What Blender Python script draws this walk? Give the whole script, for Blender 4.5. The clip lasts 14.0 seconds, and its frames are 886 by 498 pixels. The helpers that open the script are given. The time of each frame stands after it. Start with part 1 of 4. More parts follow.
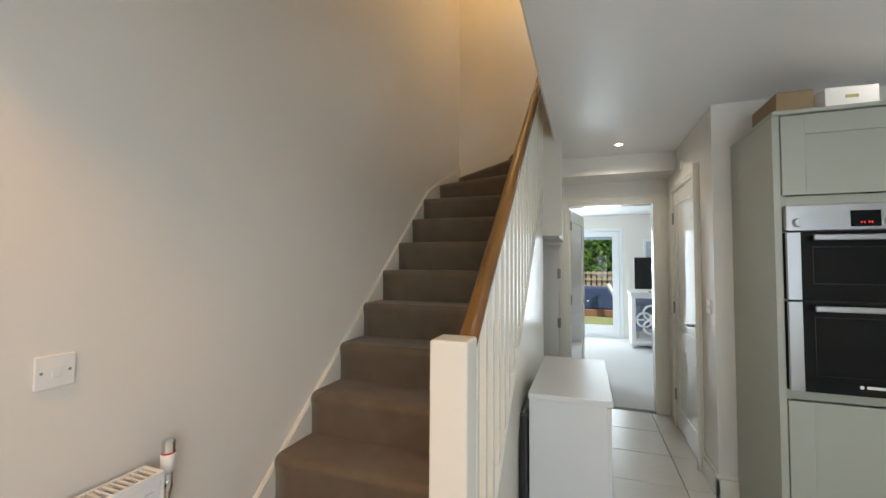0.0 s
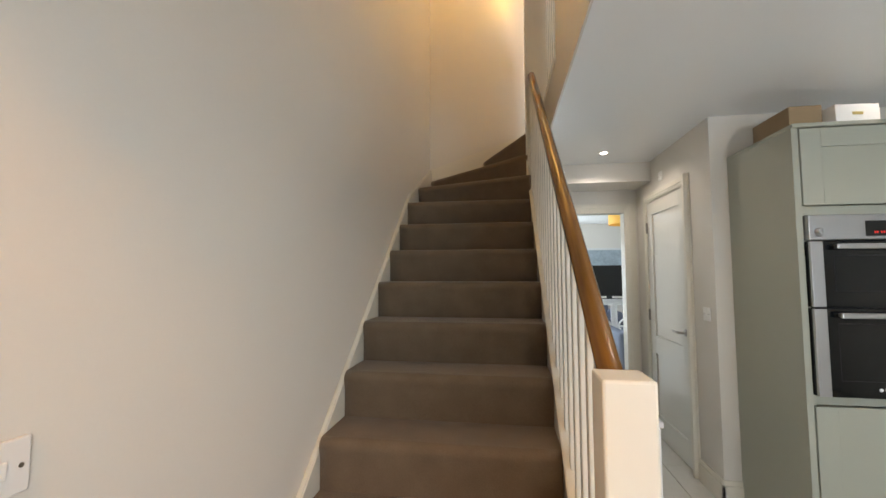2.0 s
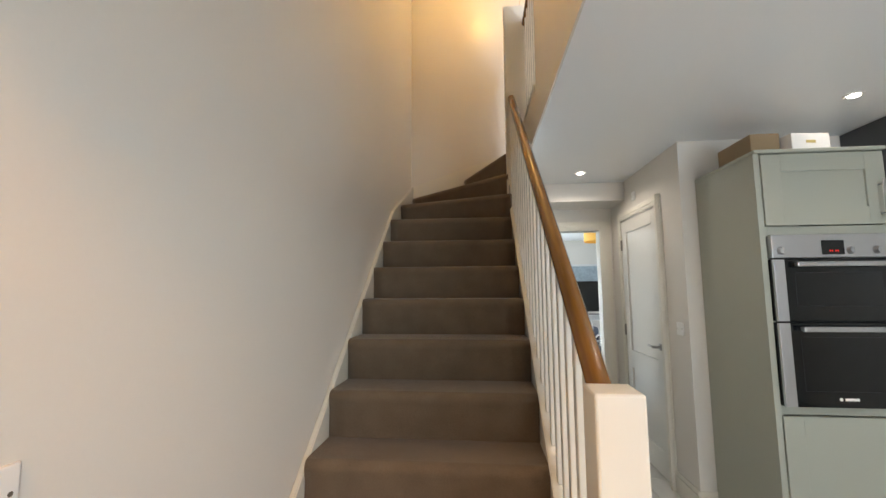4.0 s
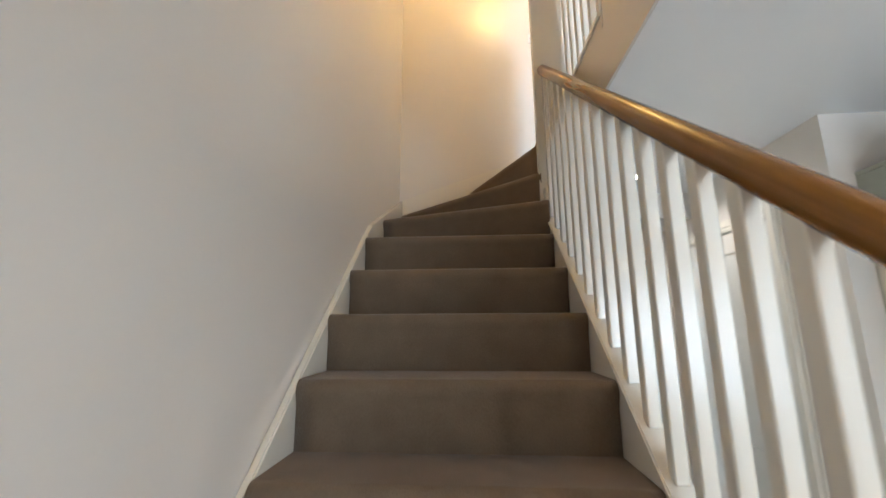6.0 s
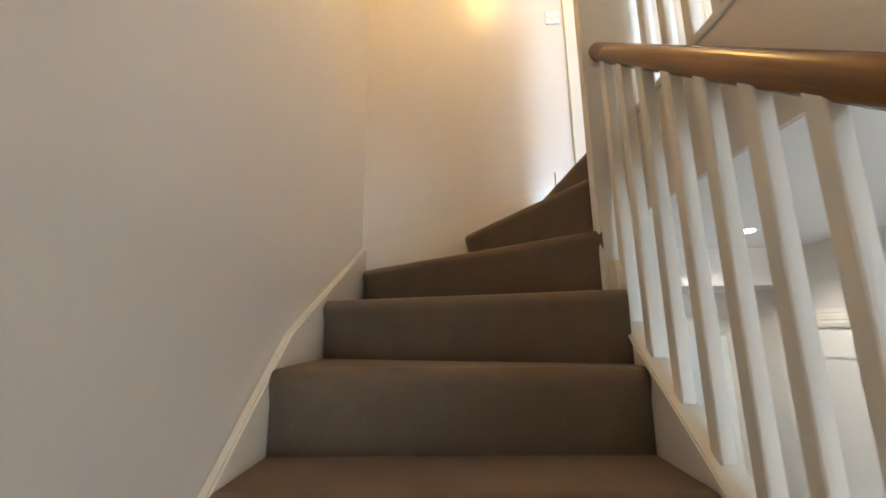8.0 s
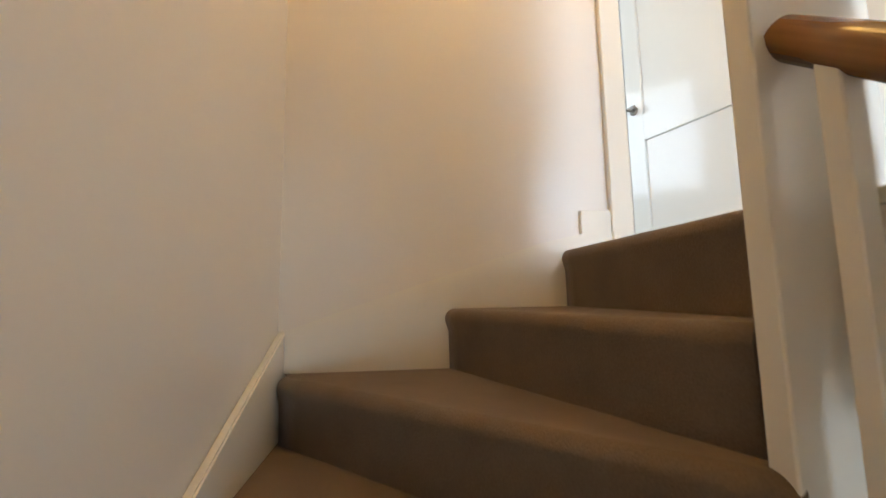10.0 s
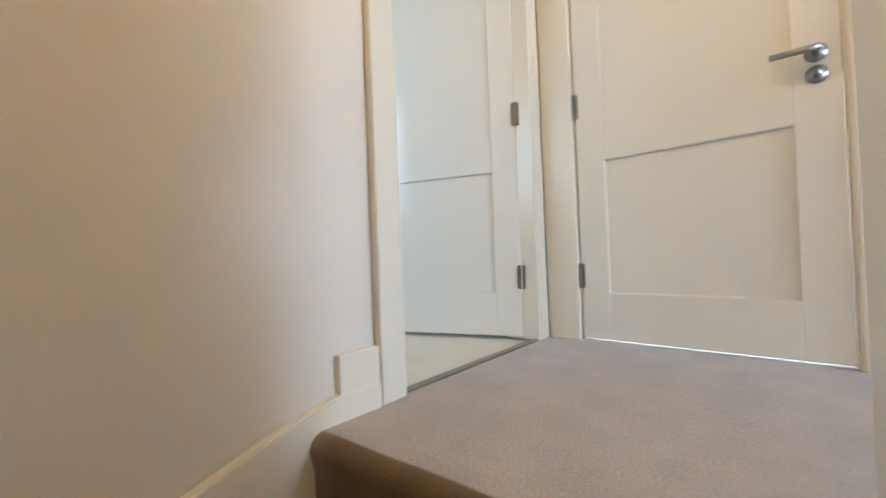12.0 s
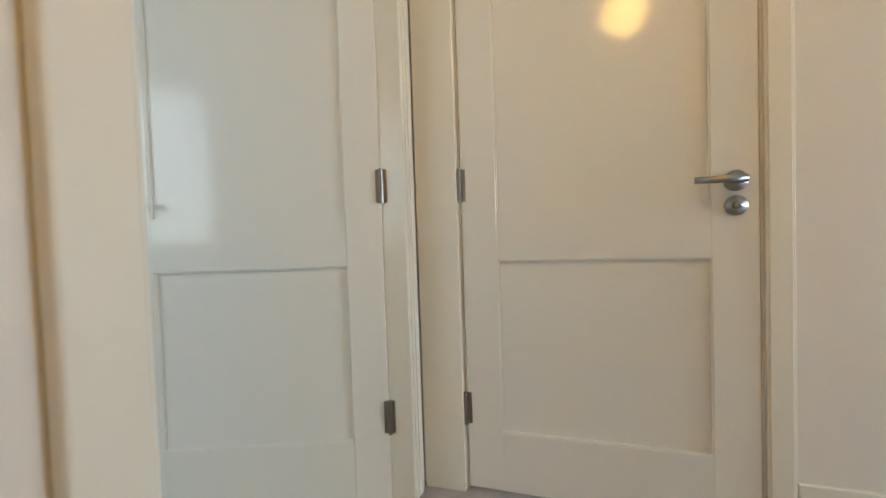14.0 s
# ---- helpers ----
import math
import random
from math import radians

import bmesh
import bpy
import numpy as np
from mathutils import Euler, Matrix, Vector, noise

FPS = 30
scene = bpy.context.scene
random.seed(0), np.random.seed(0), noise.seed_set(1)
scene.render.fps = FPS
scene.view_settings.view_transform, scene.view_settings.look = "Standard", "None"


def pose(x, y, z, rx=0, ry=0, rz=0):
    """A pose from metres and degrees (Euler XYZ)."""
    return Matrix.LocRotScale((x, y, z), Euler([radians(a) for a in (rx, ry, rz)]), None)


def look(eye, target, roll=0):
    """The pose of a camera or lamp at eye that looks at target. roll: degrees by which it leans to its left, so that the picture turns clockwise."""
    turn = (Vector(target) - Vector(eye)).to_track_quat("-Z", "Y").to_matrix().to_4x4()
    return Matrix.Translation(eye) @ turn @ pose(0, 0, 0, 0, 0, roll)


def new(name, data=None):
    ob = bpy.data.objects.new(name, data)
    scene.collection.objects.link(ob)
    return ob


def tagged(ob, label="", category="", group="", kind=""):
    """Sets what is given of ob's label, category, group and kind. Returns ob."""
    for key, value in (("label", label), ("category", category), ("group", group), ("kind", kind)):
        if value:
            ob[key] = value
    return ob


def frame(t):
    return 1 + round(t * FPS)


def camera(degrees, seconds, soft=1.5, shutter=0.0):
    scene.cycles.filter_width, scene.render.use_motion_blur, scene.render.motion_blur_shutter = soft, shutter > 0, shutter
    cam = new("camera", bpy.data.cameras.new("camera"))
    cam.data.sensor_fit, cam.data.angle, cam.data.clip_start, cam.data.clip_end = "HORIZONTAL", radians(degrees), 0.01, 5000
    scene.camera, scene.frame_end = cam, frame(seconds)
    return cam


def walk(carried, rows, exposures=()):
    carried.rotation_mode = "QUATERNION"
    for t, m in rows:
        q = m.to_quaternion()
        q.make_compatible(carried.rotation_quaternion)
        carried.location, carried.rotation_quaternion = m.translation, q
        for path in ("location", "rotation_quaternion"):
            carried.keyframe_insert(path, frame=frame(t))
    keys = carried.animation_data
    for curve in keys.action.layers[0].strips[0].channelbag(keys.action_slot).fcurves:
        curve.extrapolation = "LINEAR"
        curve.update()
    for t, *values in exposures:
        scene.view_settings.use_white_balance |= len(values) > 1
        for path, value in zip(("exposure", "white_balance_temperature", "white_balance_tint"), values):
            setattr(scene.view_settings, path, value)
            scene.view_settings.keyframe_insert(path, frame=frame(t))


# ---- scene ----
LENS = 96.5
cam = camera(LENS, 14.0, shutter=0.3)
# seconds, place, yaw, pitch, roll
PATH = [
    (0, 1.308, -0.934, 1.231, 19.66, 2.44, 0.37),
    (0.5, 1.287, -0.937, 1.226, 19.40, 3.30, 0.30),
    (1, 1.144, -0.907, 1.219, 18.62, 3.57, 0.24),
    (1.5, 0.940, -0.798, 1.227, 15.03, 3.75, -0.00),
    (2, 0.751, -0.787, 1.243, 8.66, 3.68, -0.13),
    (3.2, 0.720, -0.815, 1.247, 6.3, 5.2, -0.20),
    (4.3, 0.700, -0.821, 1.252, 5.10, 7.03, -0.24),
    (4.5, 0.691, -0.765, 1.257, 5.12, 8.08, -0.16),
    (5, 0.663, -0.490, 1.260, 4.93, 9.28, -0.09),
    (5.5, 0.593, -0.134, 1.263, 3.92, 11.94, -0.02),
    (6, 0.544, 0.251, 1.349, 3.82, 11.26, -0.27),
    (6.5, 0.521, 0.540, 1.489, 3.31, 11.67, -0.46),
    (7, 0.507, 0.743, 1.637, 2.58, 11.86, -0.47),
    (7.5, 0.455, 0.946, 1.765, 2.15, 11.83, -0.07),
    (8, 0.475, 1.144, 1.894, 1.00, 11.54, -0.60),
    (8.5, 0.457, 1.333, 2.034, 0.00, 10.81, 0.20),
    (8.7, 0.417, 1.402, 2.089, -1.06, 9.86, -0.15),
    (10.8, 0.465, 2.152, 2.668, -14.49, 5.14, -1.17),
    (11, 0.486, 2.236, 2.718, -19.81, 4.94, -1.17),
    (11.5, 0.501, 2.423, 2.835, -35.56, 3.18, -1.54),
    (12, 0.556, 2.457, 2.965, -48.97, 0.78, -2.21),
    (12.5, 0.668, 2.572, 3.110, -59.36, -0.61, -2.44),
    (13, 0.731, 2.684, 3.185, -65.65, -0.57, -2.14),
    (13.5, 0.788, 2.710, 3.304, -69.30, -1.23, -2.10),
    (14, 0.953, 2.794, 3.384, -73.17, -1.72, -1.94),
]
walk(cam, [(t, pose(x, y, z, 90 + p, 0, w) @ pose(0, 0, 0, 0, 0, r)) for t, x, y, z, w, p, r in PATH],
     exposures=[(0, 0.2, 7100, 11), (2, 0.45, 7300, 13), (4.5, 0.5, 7000, 13), (5.5, 0.8, 6600, 12), (6.5, 0.85, 6500, 12),
                (8.7, 0.85, 6700, 13), (11, 0.6, 6700, 13), (12.0, 0.35, 6200, 10), (12.5, 0.02, 5900, 9), (13.2, -0.12, 6100, 8), (14, -0.15, 6700, 8)])

# ---- light ----
FL = -0.15          # ground floor level
LAND = 2.60         # landing level
CEIL = 2.25         # ground-floor ceiling
TOP = 5.00          # upper ceiling

world = bpy.data.worlds.new("sky")
scene.world = world
world.use_nodes = True
wn = world.node_tree
sky = wn.nodes.new("ShaderNodeTexSky")
sky.sky_type, sky.sun_disc = "NISHITA", False
sky.sun_elevation, sky.sun_rotation = radians(45), radians(120)
wn.links.new(sky.outputs[0], wn.nodes["Background"].inputs[0])
wn.nodes["Background"].inputs[1].default_value = 0.15

sun = new("sun", bpy.data.lights.new("sun", "SUN"))
sun.data.energy, sun.data.angle, sun.data.color = 5.0, radians(0.5), (1, 0.95, 0.87)
sun.matrix_world = look((8, 6, 8), (1, 10, 0))


def area(name, at, to, w, h, watts, col):
    ob = new(name, bpy.data.lights.new(name, "AREA"))
    ob.data.shape, ob.data.size, ob.data.size_y = "RECTANGLE", w, h
    ob.data.energy, ob.data.color = watts, col
    ob.matrix_world = look(at, to)
    return ob


DAY = (0.67, 0.845, 1.0)
area("window_light_kitchen", (2.5, -2.5, 1.25), (2.2, 0, 2.1), 1.4, 1.1, 38, (0.64, 0.82, 1.0))
area("window_light_landing", (1.74, -0.52, 3.55), (1.62, 2.2, 2.7), 0.6, 0.9, 47, (0.60, 0.79, 1.0))
area("window_light_bedroom", (0.1, 4.8, 3.9), (3, 4.6, 3.5), 1.5, 1.0, 18, (0.70, 0.86, 1.0))
area("window_light_bathroom", (3.1, 2.65, 3.4), (2.3, 2.65, 2.6), 0.6, 0.8, 50, DAY)
area("window_light_living", (1.5, 7.4, 1.0), (1.5, 4, 0.9), 0.9, 1.8, 30, DAY)
# Added fill from an unseen side, brightening the living room and hall.
area("fill_light_living_side", (-1.35, 5.6, 1.2), (2, 5.6, 1.0), 1.5, 1.2, 85, DAY)


def point(name, at, watts, col, r=0.05):
    ob = new(name, bpy.data.lights.new(name, "POINT"))
    ob.data.energy, ob.data.color, ob.data.shadow_soft_size = watts, col, r
    ob.location = at
    return ob


def spot(name, at, watts, col, size=110, r=0.03):
    ob = new(name, bpy.data.lights.new(name, "SPOT"))
    ob.data.energy, ob.data.color, ob.data.shadow_soft_size = watts, col, r
    ob.data.spot_size, ob.data.spot_blend = radians(size), 0.45
    ob.matrix_world = look(at, (at[0], at[1] + 0.001, at[2] - 1))
    return ob


WARM = (1.0, 0.585, 0.15)
SOFT = (1.0, 0.96, 0.91)
STAIR_LAMP = (0.78, 2.42, 4.76)
point("stair_lamp_light", (STAIR_LAMP[0], STAIR_LAMP[1], STAIR_LAMP[2] - 0.12), 14.5, WARM, 0.12)
HALL_LAMP = (0.33, -1.15, CEIL)
WARM_SPOT = (1.0, 0.535, 0.18)
spot("hall_downlight_beam", (HALL_LAMP[0], HALL_LAMP[1], CEIL - 0.03), 38, WARM_SPOT, 120)
# Last two are unseen additions that brighten the kitchen ceiling by bounce.
SPOTS = [(1.585, 2.60), (2.66, 1.33), (2.66, -0.5), (1.75, 0.3)]
for (sx, sy), watts in zip(SPOTS, (8, 2.5, 9, 9)):
    spot("downlight_beam", (sx, sy, CEIL - 0.03), watts, SOFT, 155)


# ---- materials ----
def material(name, col, rough=0.5, metal=0.0, var=0.06, scale=3.0, fine=60.0, bump=0.05, spec=0.5, dist=0.002, detail=4.0):
    """A surface with stains at one scale and grain at another."""
    m = bpy.data.materials.new(name)
    m.use_nodes = True
    nt = m.node_tree
    b = nt.nodes["Principled BSDF"]
    b.inputs["Roughness"].default_value = rough
    b.inputs["Metallic"].default_value = metal
    b.inputs["Specular IOR Level"].default_value = spec
    tc = nt.nodes.new("ShaderNodeTexCoord")
    big, small = nt.nodes.new("ShaderNodeTexNoise"), nt.nodes.new("ShaderNodeTexNoise")
    big.inputs["Scale"].default_value, small.inputs["Scale"].default_value = scale, fine
    big.inputs["Detail"].default_value = detail
    for n in (big, small):
        nt.links.new(tc.outputs["Object"], n.inputs["Vector"])
    ramp = nt.nodes.new("ShaderNodeMix")
    ramp.data_type = "RGBA"
    lo, hi = [max(0, c * (1 - var)) for c in col], [min(1, c * (1 + var)) for c in col]
    ramp.inputs[6].default_value, ramp.inputs[7].default_value = (*lo, 1), (*hi, 1)
    mix = nt.nodes.new("ShaderNodeMath")
    mix.operation = "MULTIPLY_ADD"
    mix.inputs[1].default_value = 0.5
    half = nt.nodes.new("ShaderNodeMath")
    half.operation = "MULTIPLY"
    half.inputs[1].default_value = 0.5
    nt.links.new(small.outputs[0], half.inputs[0])
    nt.links.new(big.outputs[0], mix.inputs[0])
    nt.links.new(half.outputs[0], mix.inputs[2])
    nt.links.new(mix.outputs[0], ramp.inputs[0])
    nt.links.new(ramp.outputs[2], b.inputs["Base Color"])
    if bump:
        bm = nt.nodes.new("ShaderNodeBump")
        bm.inputs["Strength"].default_value, bm.inputs["Distance"].default_value = bump, dist
        nt.links.new(small.outputs[0], bm.inputs["Height"])
        nt.links.new(bm.outputs[0], b.inputs["Normal"])
    return m


def carpet(name, col, *a, **k):
    """Pile: a grainy surface with a faint fuzz and brushed patches."""
    m = material(name, col, *a, **k)
    p = m.node_tree.nodes["Principled BSDF"]
    p.inputs["Sheen Weight"].default_value = 0.25
    p.inputs["Sheen Roughness"].default_value = 0.4
    return m


def wood(name, dark, light, rough=0.35, scale=2.0, axis=1, tilt=0.0):
    """Long streaks of grain along one axis."""
    m = bpy.data.materials.new(name)
    m.use_nodes = True
    nt = m.node_tree
    b = nt.nodes["Principled BSDF"]
    b.inputs["Roughness"].default_value = rough
    tc, mp = nt.nodes.new("ShaderNodeTexCoord"), nt.nodes.new("ShaderNodeMapping")
    s = [60.0, 60.0, 60.0]
    s[axis] = scale
    mp.inputs["Scale"].default_value = s
    n1, n2 = nt.nodes.new("ShaderNodeTexNoise"), nt.nodes.new("ShaderNodeTexNoise")
    n1.inputs["Scale"].default_value, n1.inputs["Detail"].default_value = 1.0, 6.0
    n2.inputs["Scale"].default_value = 4.0
    turn = nt.nodes.new("ShaderNodeVectorRotate")
    turn.rotation_type = "X_AXIS"
    turn.inputs["Angle"].default_value = tilt
    nt.links.new(tc.outputs["Object"], turn.inputs["Vector"])
    nt.links.new(turn.outputs[0], mp.inputs["Vector"])
    nt.links.new(mp.outputs[0], n1.inputs["Vector"])
    nt.links.new(tc.outputs["Object"], n2.inputs["Vector"])
    add = nt.nodes.new("ShaderNodeMath")
    add.operation = "MULTIPLY_ADD"
    add.inputs[1].default_value, add.inputs[2].default_value = 0.6, 0.0
    k = nt.nodes.new("ShaderNodeMath")
    k.operation = "MULTIPLY"
    k.inputs[1].default_value = 0.4
    nt.links.new(n2.outputs[0], k.inputs[0])
    nt.links.new(n1.outputs[0], add.inputs[0])
    nt.links.new(k.outputs[0], add.inputs[2])
    cr = nt.nodes.new("ShaderNodeValToRGB")
    cr.color_ramp.elements[0].position, cr.color_ramp.elements[1].position = 0.3, 0.7
    cr.color_ramp.elements[0].color, cr.color_ramp.elements[1].color = (*dark, 1), (*light, 1)
    nt.links.new(add.outputs[0], cr.inputs[0])
    nt.links.new(cr.outputs[0], b.inputs["Base Color"])
    bm = nt.nodes.new("ShaderNodeBump")
    bm.inputs["Strength"].default_value, bm.inputs["Distance"].default_value = 0.06, 0.001
    nt.links.new(n1.outputs[0], bm.inputs["Height"])
    nt.links.new(bm.outputs[0], b.inputs["Normal"])
    return m


def glowing(name, col, strength):
    m = bpy.data.materials.new(name)
    m.use_nodes = True
    b = m.node_tree.nodes["Principled BSDF"]
    b.inputs["Base Color"].default_value = (*col, 1)
    b.inputs["Emission Color"].default_value = (*col, 1)
    b.inputs["Emission Strength"].default_value = strength
    return m


def glass_like(name, tint=(1, 1, 1)):
    m = bpy.data.materials.new(name)
    m.use_nodes = True
    b = m.node_tree.nodes["Principled BSDF"]
    b.inputs["Base Color"].default_value = (*tint, 1)
    b.inputs["Transmission Weight"].default_value = 1.0
    b.inputs["Roughness"].default_value = 0.0
    b.inputs["IOR"].default_value = 1.2
    return m


M_WALL = material("wall_paint", (0.77, 0.728, 0.672), 0.25, var=0.025, scale=1.2, fine=110, bump=0.07, dist=0.001, spec=0.42)
M_CEIL = material("ceiling_paint", (0.84, 0.85, 0.86), 0.33, var=0.015, scale=1.0, fine=90, bump=0.06, dist=0.001)
M_GLOSS = material("white_gloss_paint", (0.80, 0.76, 0.67), 0.20, var=0.02, scale=2.5, fine=35, bump=0.04, dist=0.0008)
M_DOOR = material("door_paint", (0.79, 0.77, 0.715), 0.11, var=0.02, scale=2.0, fine=30, bump=0.035, dist=0.0008)
M_CARPET = carpet("taupe_carpet", (0.180, 0.131, 0.090), 0.95, var=0.42, scale=9.0, fine=230, bump=0.6, dist=0.003, spec=0.1, detail=8.0)
# Same carpet as the stairs, with the landing's daylight put into a paler colour.
M_CARPET_DAYLIT = carpet("daylit_taupe_carpet", (0.42, 0.38, 0.362), 0.95, var=0.42, scale=8.0, fine=150, bump=0.6, dist=0.004, detail=8.0, spec=0.1)
M_CARPET_CREAM = carpet("cream_carpet", (0.66, 0.62, 0.52), 0.95, var=0.25, scale=7.0, fine=150, bump=0.5, dist=0.004, spec=0.1)
M_CARPET_PALE = carpet("pale_grey_carpet", (0.62, 0.60, 0.58), 0.95, var=0.10, scale=3.0, fine=220, bump=0.8, dist=0.005, spec=0.1)
M_OAK = wood("oiled_oak", (0.14, 0.055, 0.010), (0.30, 0.135, 0.030), 0.24)
M_OAK_SLOPE = wood("oiled_oak_along_slope", (0.14, 0.055, 0.010), (0.30, 0.135, 0.030), 0.24, tilt=radians(-39.8))
M_TILE = material("cream_floor_tile", (0.66, 0.62, 0.55), 0.25, var=0.10, scale=5.0, fine=25, bump=0.05)
M_GROUT = material("grout", (0.26, 0.24, 0.21), 0.9, var=0.1, bump=0.2)
M_UNIT = material("sage_cabinet_paint", (0.40, 0.41, 0.345), 0.36, var=0.03, scale=2.0, fine=80, bump=0.05)
M_STEEL = material("brushed_steel", (0.50, 0.50, 0.505), 0.34, metal=1.0, var=0.08, scale=2, fine=160, bump=0.05)
M_SATIN = material("satin_nickel", (0.36, 0.345, 0.33), 0.34, metal=1.0, var=0.08, scale=20, fine=160, bump=0.03)
M_HINGE = material("aged_steel", (0.30, 0.27, 0.24), 0.35, metal=1.0, var=0.2, scale=30, fine=120)
M_CHROME = material("polished_chrome", (0.75, 0.75, 0.76), 0.10, metal=1.0, var=0.04, bump=0.0)
M_BLACK = material("oven_glass", (0.004, 0.005, 0.006), 0.04, var=0.1, bump=0.0, spec=0.5)
M_BLACK_MATT = material("black_plastic", (0.015, 0.015, 0.017), 0.35, var=0.1)
# near-black that stands for the shade inside small holes
M_HOLE_SHADE = material("hole_shade", (0.05, 0.045, 0.04), 0.8)
M_PLASTIC = material("white_plastic", (0.82, 0.80, 0.78), 0.3, var=0.01, bump=0.0)
M_RED = glowing("red_display", (1.0, 0.03, 0.02), 0.25)
M_CARD = material("brown_cardboard", (0.32, 0.22, 0.125), 0.8, var=0.12, scale=6, fine=120, bump=0.15)
M_WHITEBOX = material("white_card", (0.78, 0.77, 0.75), 0.5, var=0.03)
M_GOLD = material("gold_print", (0.65, 0.5, 0.2), 0.35, metal=0.6)
M_SIDEBOARD = material("white_lacquer", (0.72, 0.72, 0.715), 0.28, var=0.015, bump=0.02)
M_UPVC = material("white_frame", (0.82, 0.83, 0.84), 0.3, var=0.015, bump=0.0)
M_GLASS = glass_like("clear_glass")
M_MIRROR = material("mirror", (0.8, 0.8, 0.82), 0.03, metal=1.0, var=0.02, bump=0.0)
M_GREYFAB = material("blue_grey_fabric", (0.16, 0.18, 0.23), 0.9, var=0.15, scale=8, fine=300, bump=0.6, dist=0.003, spec=0.15)
M_SHADE = glowing("orange_shade", (0.90, 0.50, 0.10), 0.12)
M_LAMP = glowing("lamp_glass", (1.0, 0.72, 0.36), 1.7)
M_BULB = glowing("downlight_bulb", (1.0, 0.95, 0.88), 12.0)
M_GRASS = material("lawn", (0.27, 0.31, 0.13), 0.9, var=0.4, scale=2.5, fine=80, bump=0.8, dist=0.02)
M_LEAF = material("hedge_leaf", (0.12, 0.27, 0.05), 0.5, var=0.5, scale=4, fine=30)
M_FENCE = wood("weathered_fence", (0.28, 0.23, 0.18), (0.46, 0.39, 0.31), 0.8, axis=2)
M_PAVE = material("patio_slab", (0.58, 0.55, 0.49), 0.85, var=0.15, scale=3, fine=60, bump=0.4)
M_NAVY = material("navy_cover", (0.03, 0.06, 0.15), 0.6, var=0.15, scale=5)
M_TERRA = material("brown_edging", (0.24, 0.12, 0.07), 0.8, var=0.2)
M_ART = material("grey_blue_print", (0.35, 0.42, 0.47), 0.5, var=0.5, scale=5, fine=20)
M_HOOD = material("dark_grey_enamel", (0.06, 0.062, 0.068), 0.4, var=0.05)
M_RUBBER = material("red_ring", (0.55, 0.03, 0.03), 0.4)


def let_light_through(m, share):
    """Thin leaves: some of the light passes to the far side."""
    nt = m.node_tree
    p, end = nt.nodes["Principled BSDF"], nt.nodes["Material Output"]
    t, mix = nt.nodes.new("ShaderNodeBsdfTranslucent"), nt.nodes.new("ShaderNodeMixShader")
    t.inputs["Color"].default_value = (0.22, 0.42, 0.08, 1)
    mix.inputs[0].default_value = share
    nt.links.new(p.outputs[0], mix.inputs[1])
    nt.links.new(t.outputs[0], mix.inputs[2])
    nt.links.new(mix.outputs[0], end.inputs["Surface"])


let_light_through(M_LEAF, 0.55)


# ---- shape helpers ----
def finish(bm, name, mat, parent=None, label="", smooth=False):
    me = bpy.data.meshes.new(name)
    bmesh.ops.recalc_face_normals(bm, faces=bm.faces)
    bm.to_mesh(me)
    bm.free()
    for p in me.polygons:
        p.use_smooth = smooth
    me.materials.append(mat)
    ob = new(name, me)
    if parent:
        ob.parent = parent
    if label:
        tagged(ob, label)
    return ob


def part(name, bm, mat, parent, label="", smooth=False):
    return finish(bm, name, mat, parent, label, smooth)


def thing(name, label, category, group="", kind=""):
    return tagged(new(name), label, category, group, kind)


def add_box(bm, x0, y0, z0, x1, y1, z1, bev=0.0, seg=2):
    r = bmesh.ops.create_cube(bm, size=1)
    vs = r["verts"]
    for v in vs:
        v.co = Vector(((x0 + x1) / 2 + v.co.x * (x1 - x0), (y0 + y1) / 2 + v.co.y * (y1 - y0), (z0 + z1) / 2 + v.co.z * (z1 - z0)))
    if bev:
        es = list({e for v in vs for e in v.link_edges})
        bmesh.ops.bevel(bm, geom=es, offset=bev, segments=seg, affect="EDGES", profile=0.5)
    return bm


def boxm(x0, y0, z0, x1, y1, z1, bev=0.0, seg=2):
    return add_box(bmesh.new(), x0, y0, z0, x1, y1, z1, bev, seg)


def prism(poly, axis, lo, hi, bev=0.0):
    """A polygon given in the two other axes, drawn out along one axis."""
    bm = bmesh.new()

    def co(p, h):
        return {0: (h, p[0], p[1]), 1: (p[0], h, p[1]), 2: (p[0], p[1], h)}[axis]

    a = [bm.verts.new(co(p, lo)) for p in poly]
    b = [bm.verts.new(co(p, hi)) for p in poly]
    n = len(poly)
    bm.faces.new(a)
    bm.faces.new(b)
    for i in range(n):
        bm.faces.new((a[i], a[(i + 1) % n], b[(i + 1) % n], b[i]))
    bmesh.ops.recalc_face_normals(bm, faces=bm.faces)
    if bev:
        bmesh.ops.bevel(bm, geom=list(bm.edges), offset=bev, segments=2, affect="EDGES")
    return bm


def add_tube(bm, points, radii, seg=16, caps=True, squash=1.0):
    """A round bar through points."""
    rings = []
    pts = [Vector(p) for p in points]
    for i, p in enumerate(pts):
        d = (pts[min(i + 1, len(pts) - 1)] - pts[max(i - 1, 0)]).normalized()
        u = d.cross(Vector((0, 0, 1)))
        if u.length < 1e-3:
            u = Vector((1, 0, 0))
        u.normalize()
        w = u.cross(d)
        r = radii[i] if isinstance(radii, (list, tuple)) else radii
        rings.append([bm.verts.new(p + r * (math.cos(2 * math.pi * k / seg) * u * squash + math.sin(2 * math.pi * k / seg) * w)) for k in range(seg)])
    for a, b in zip(rings, rings[1:]):
        for k in range(seg):
            bm.faces.new((a[k], a[(k + 1) % seg], b[(k + 1) % seg], b[k]))
    if caps:
        bm.faces.new(rings[0])
        bm.faces.new(rings[-1])
    return bm


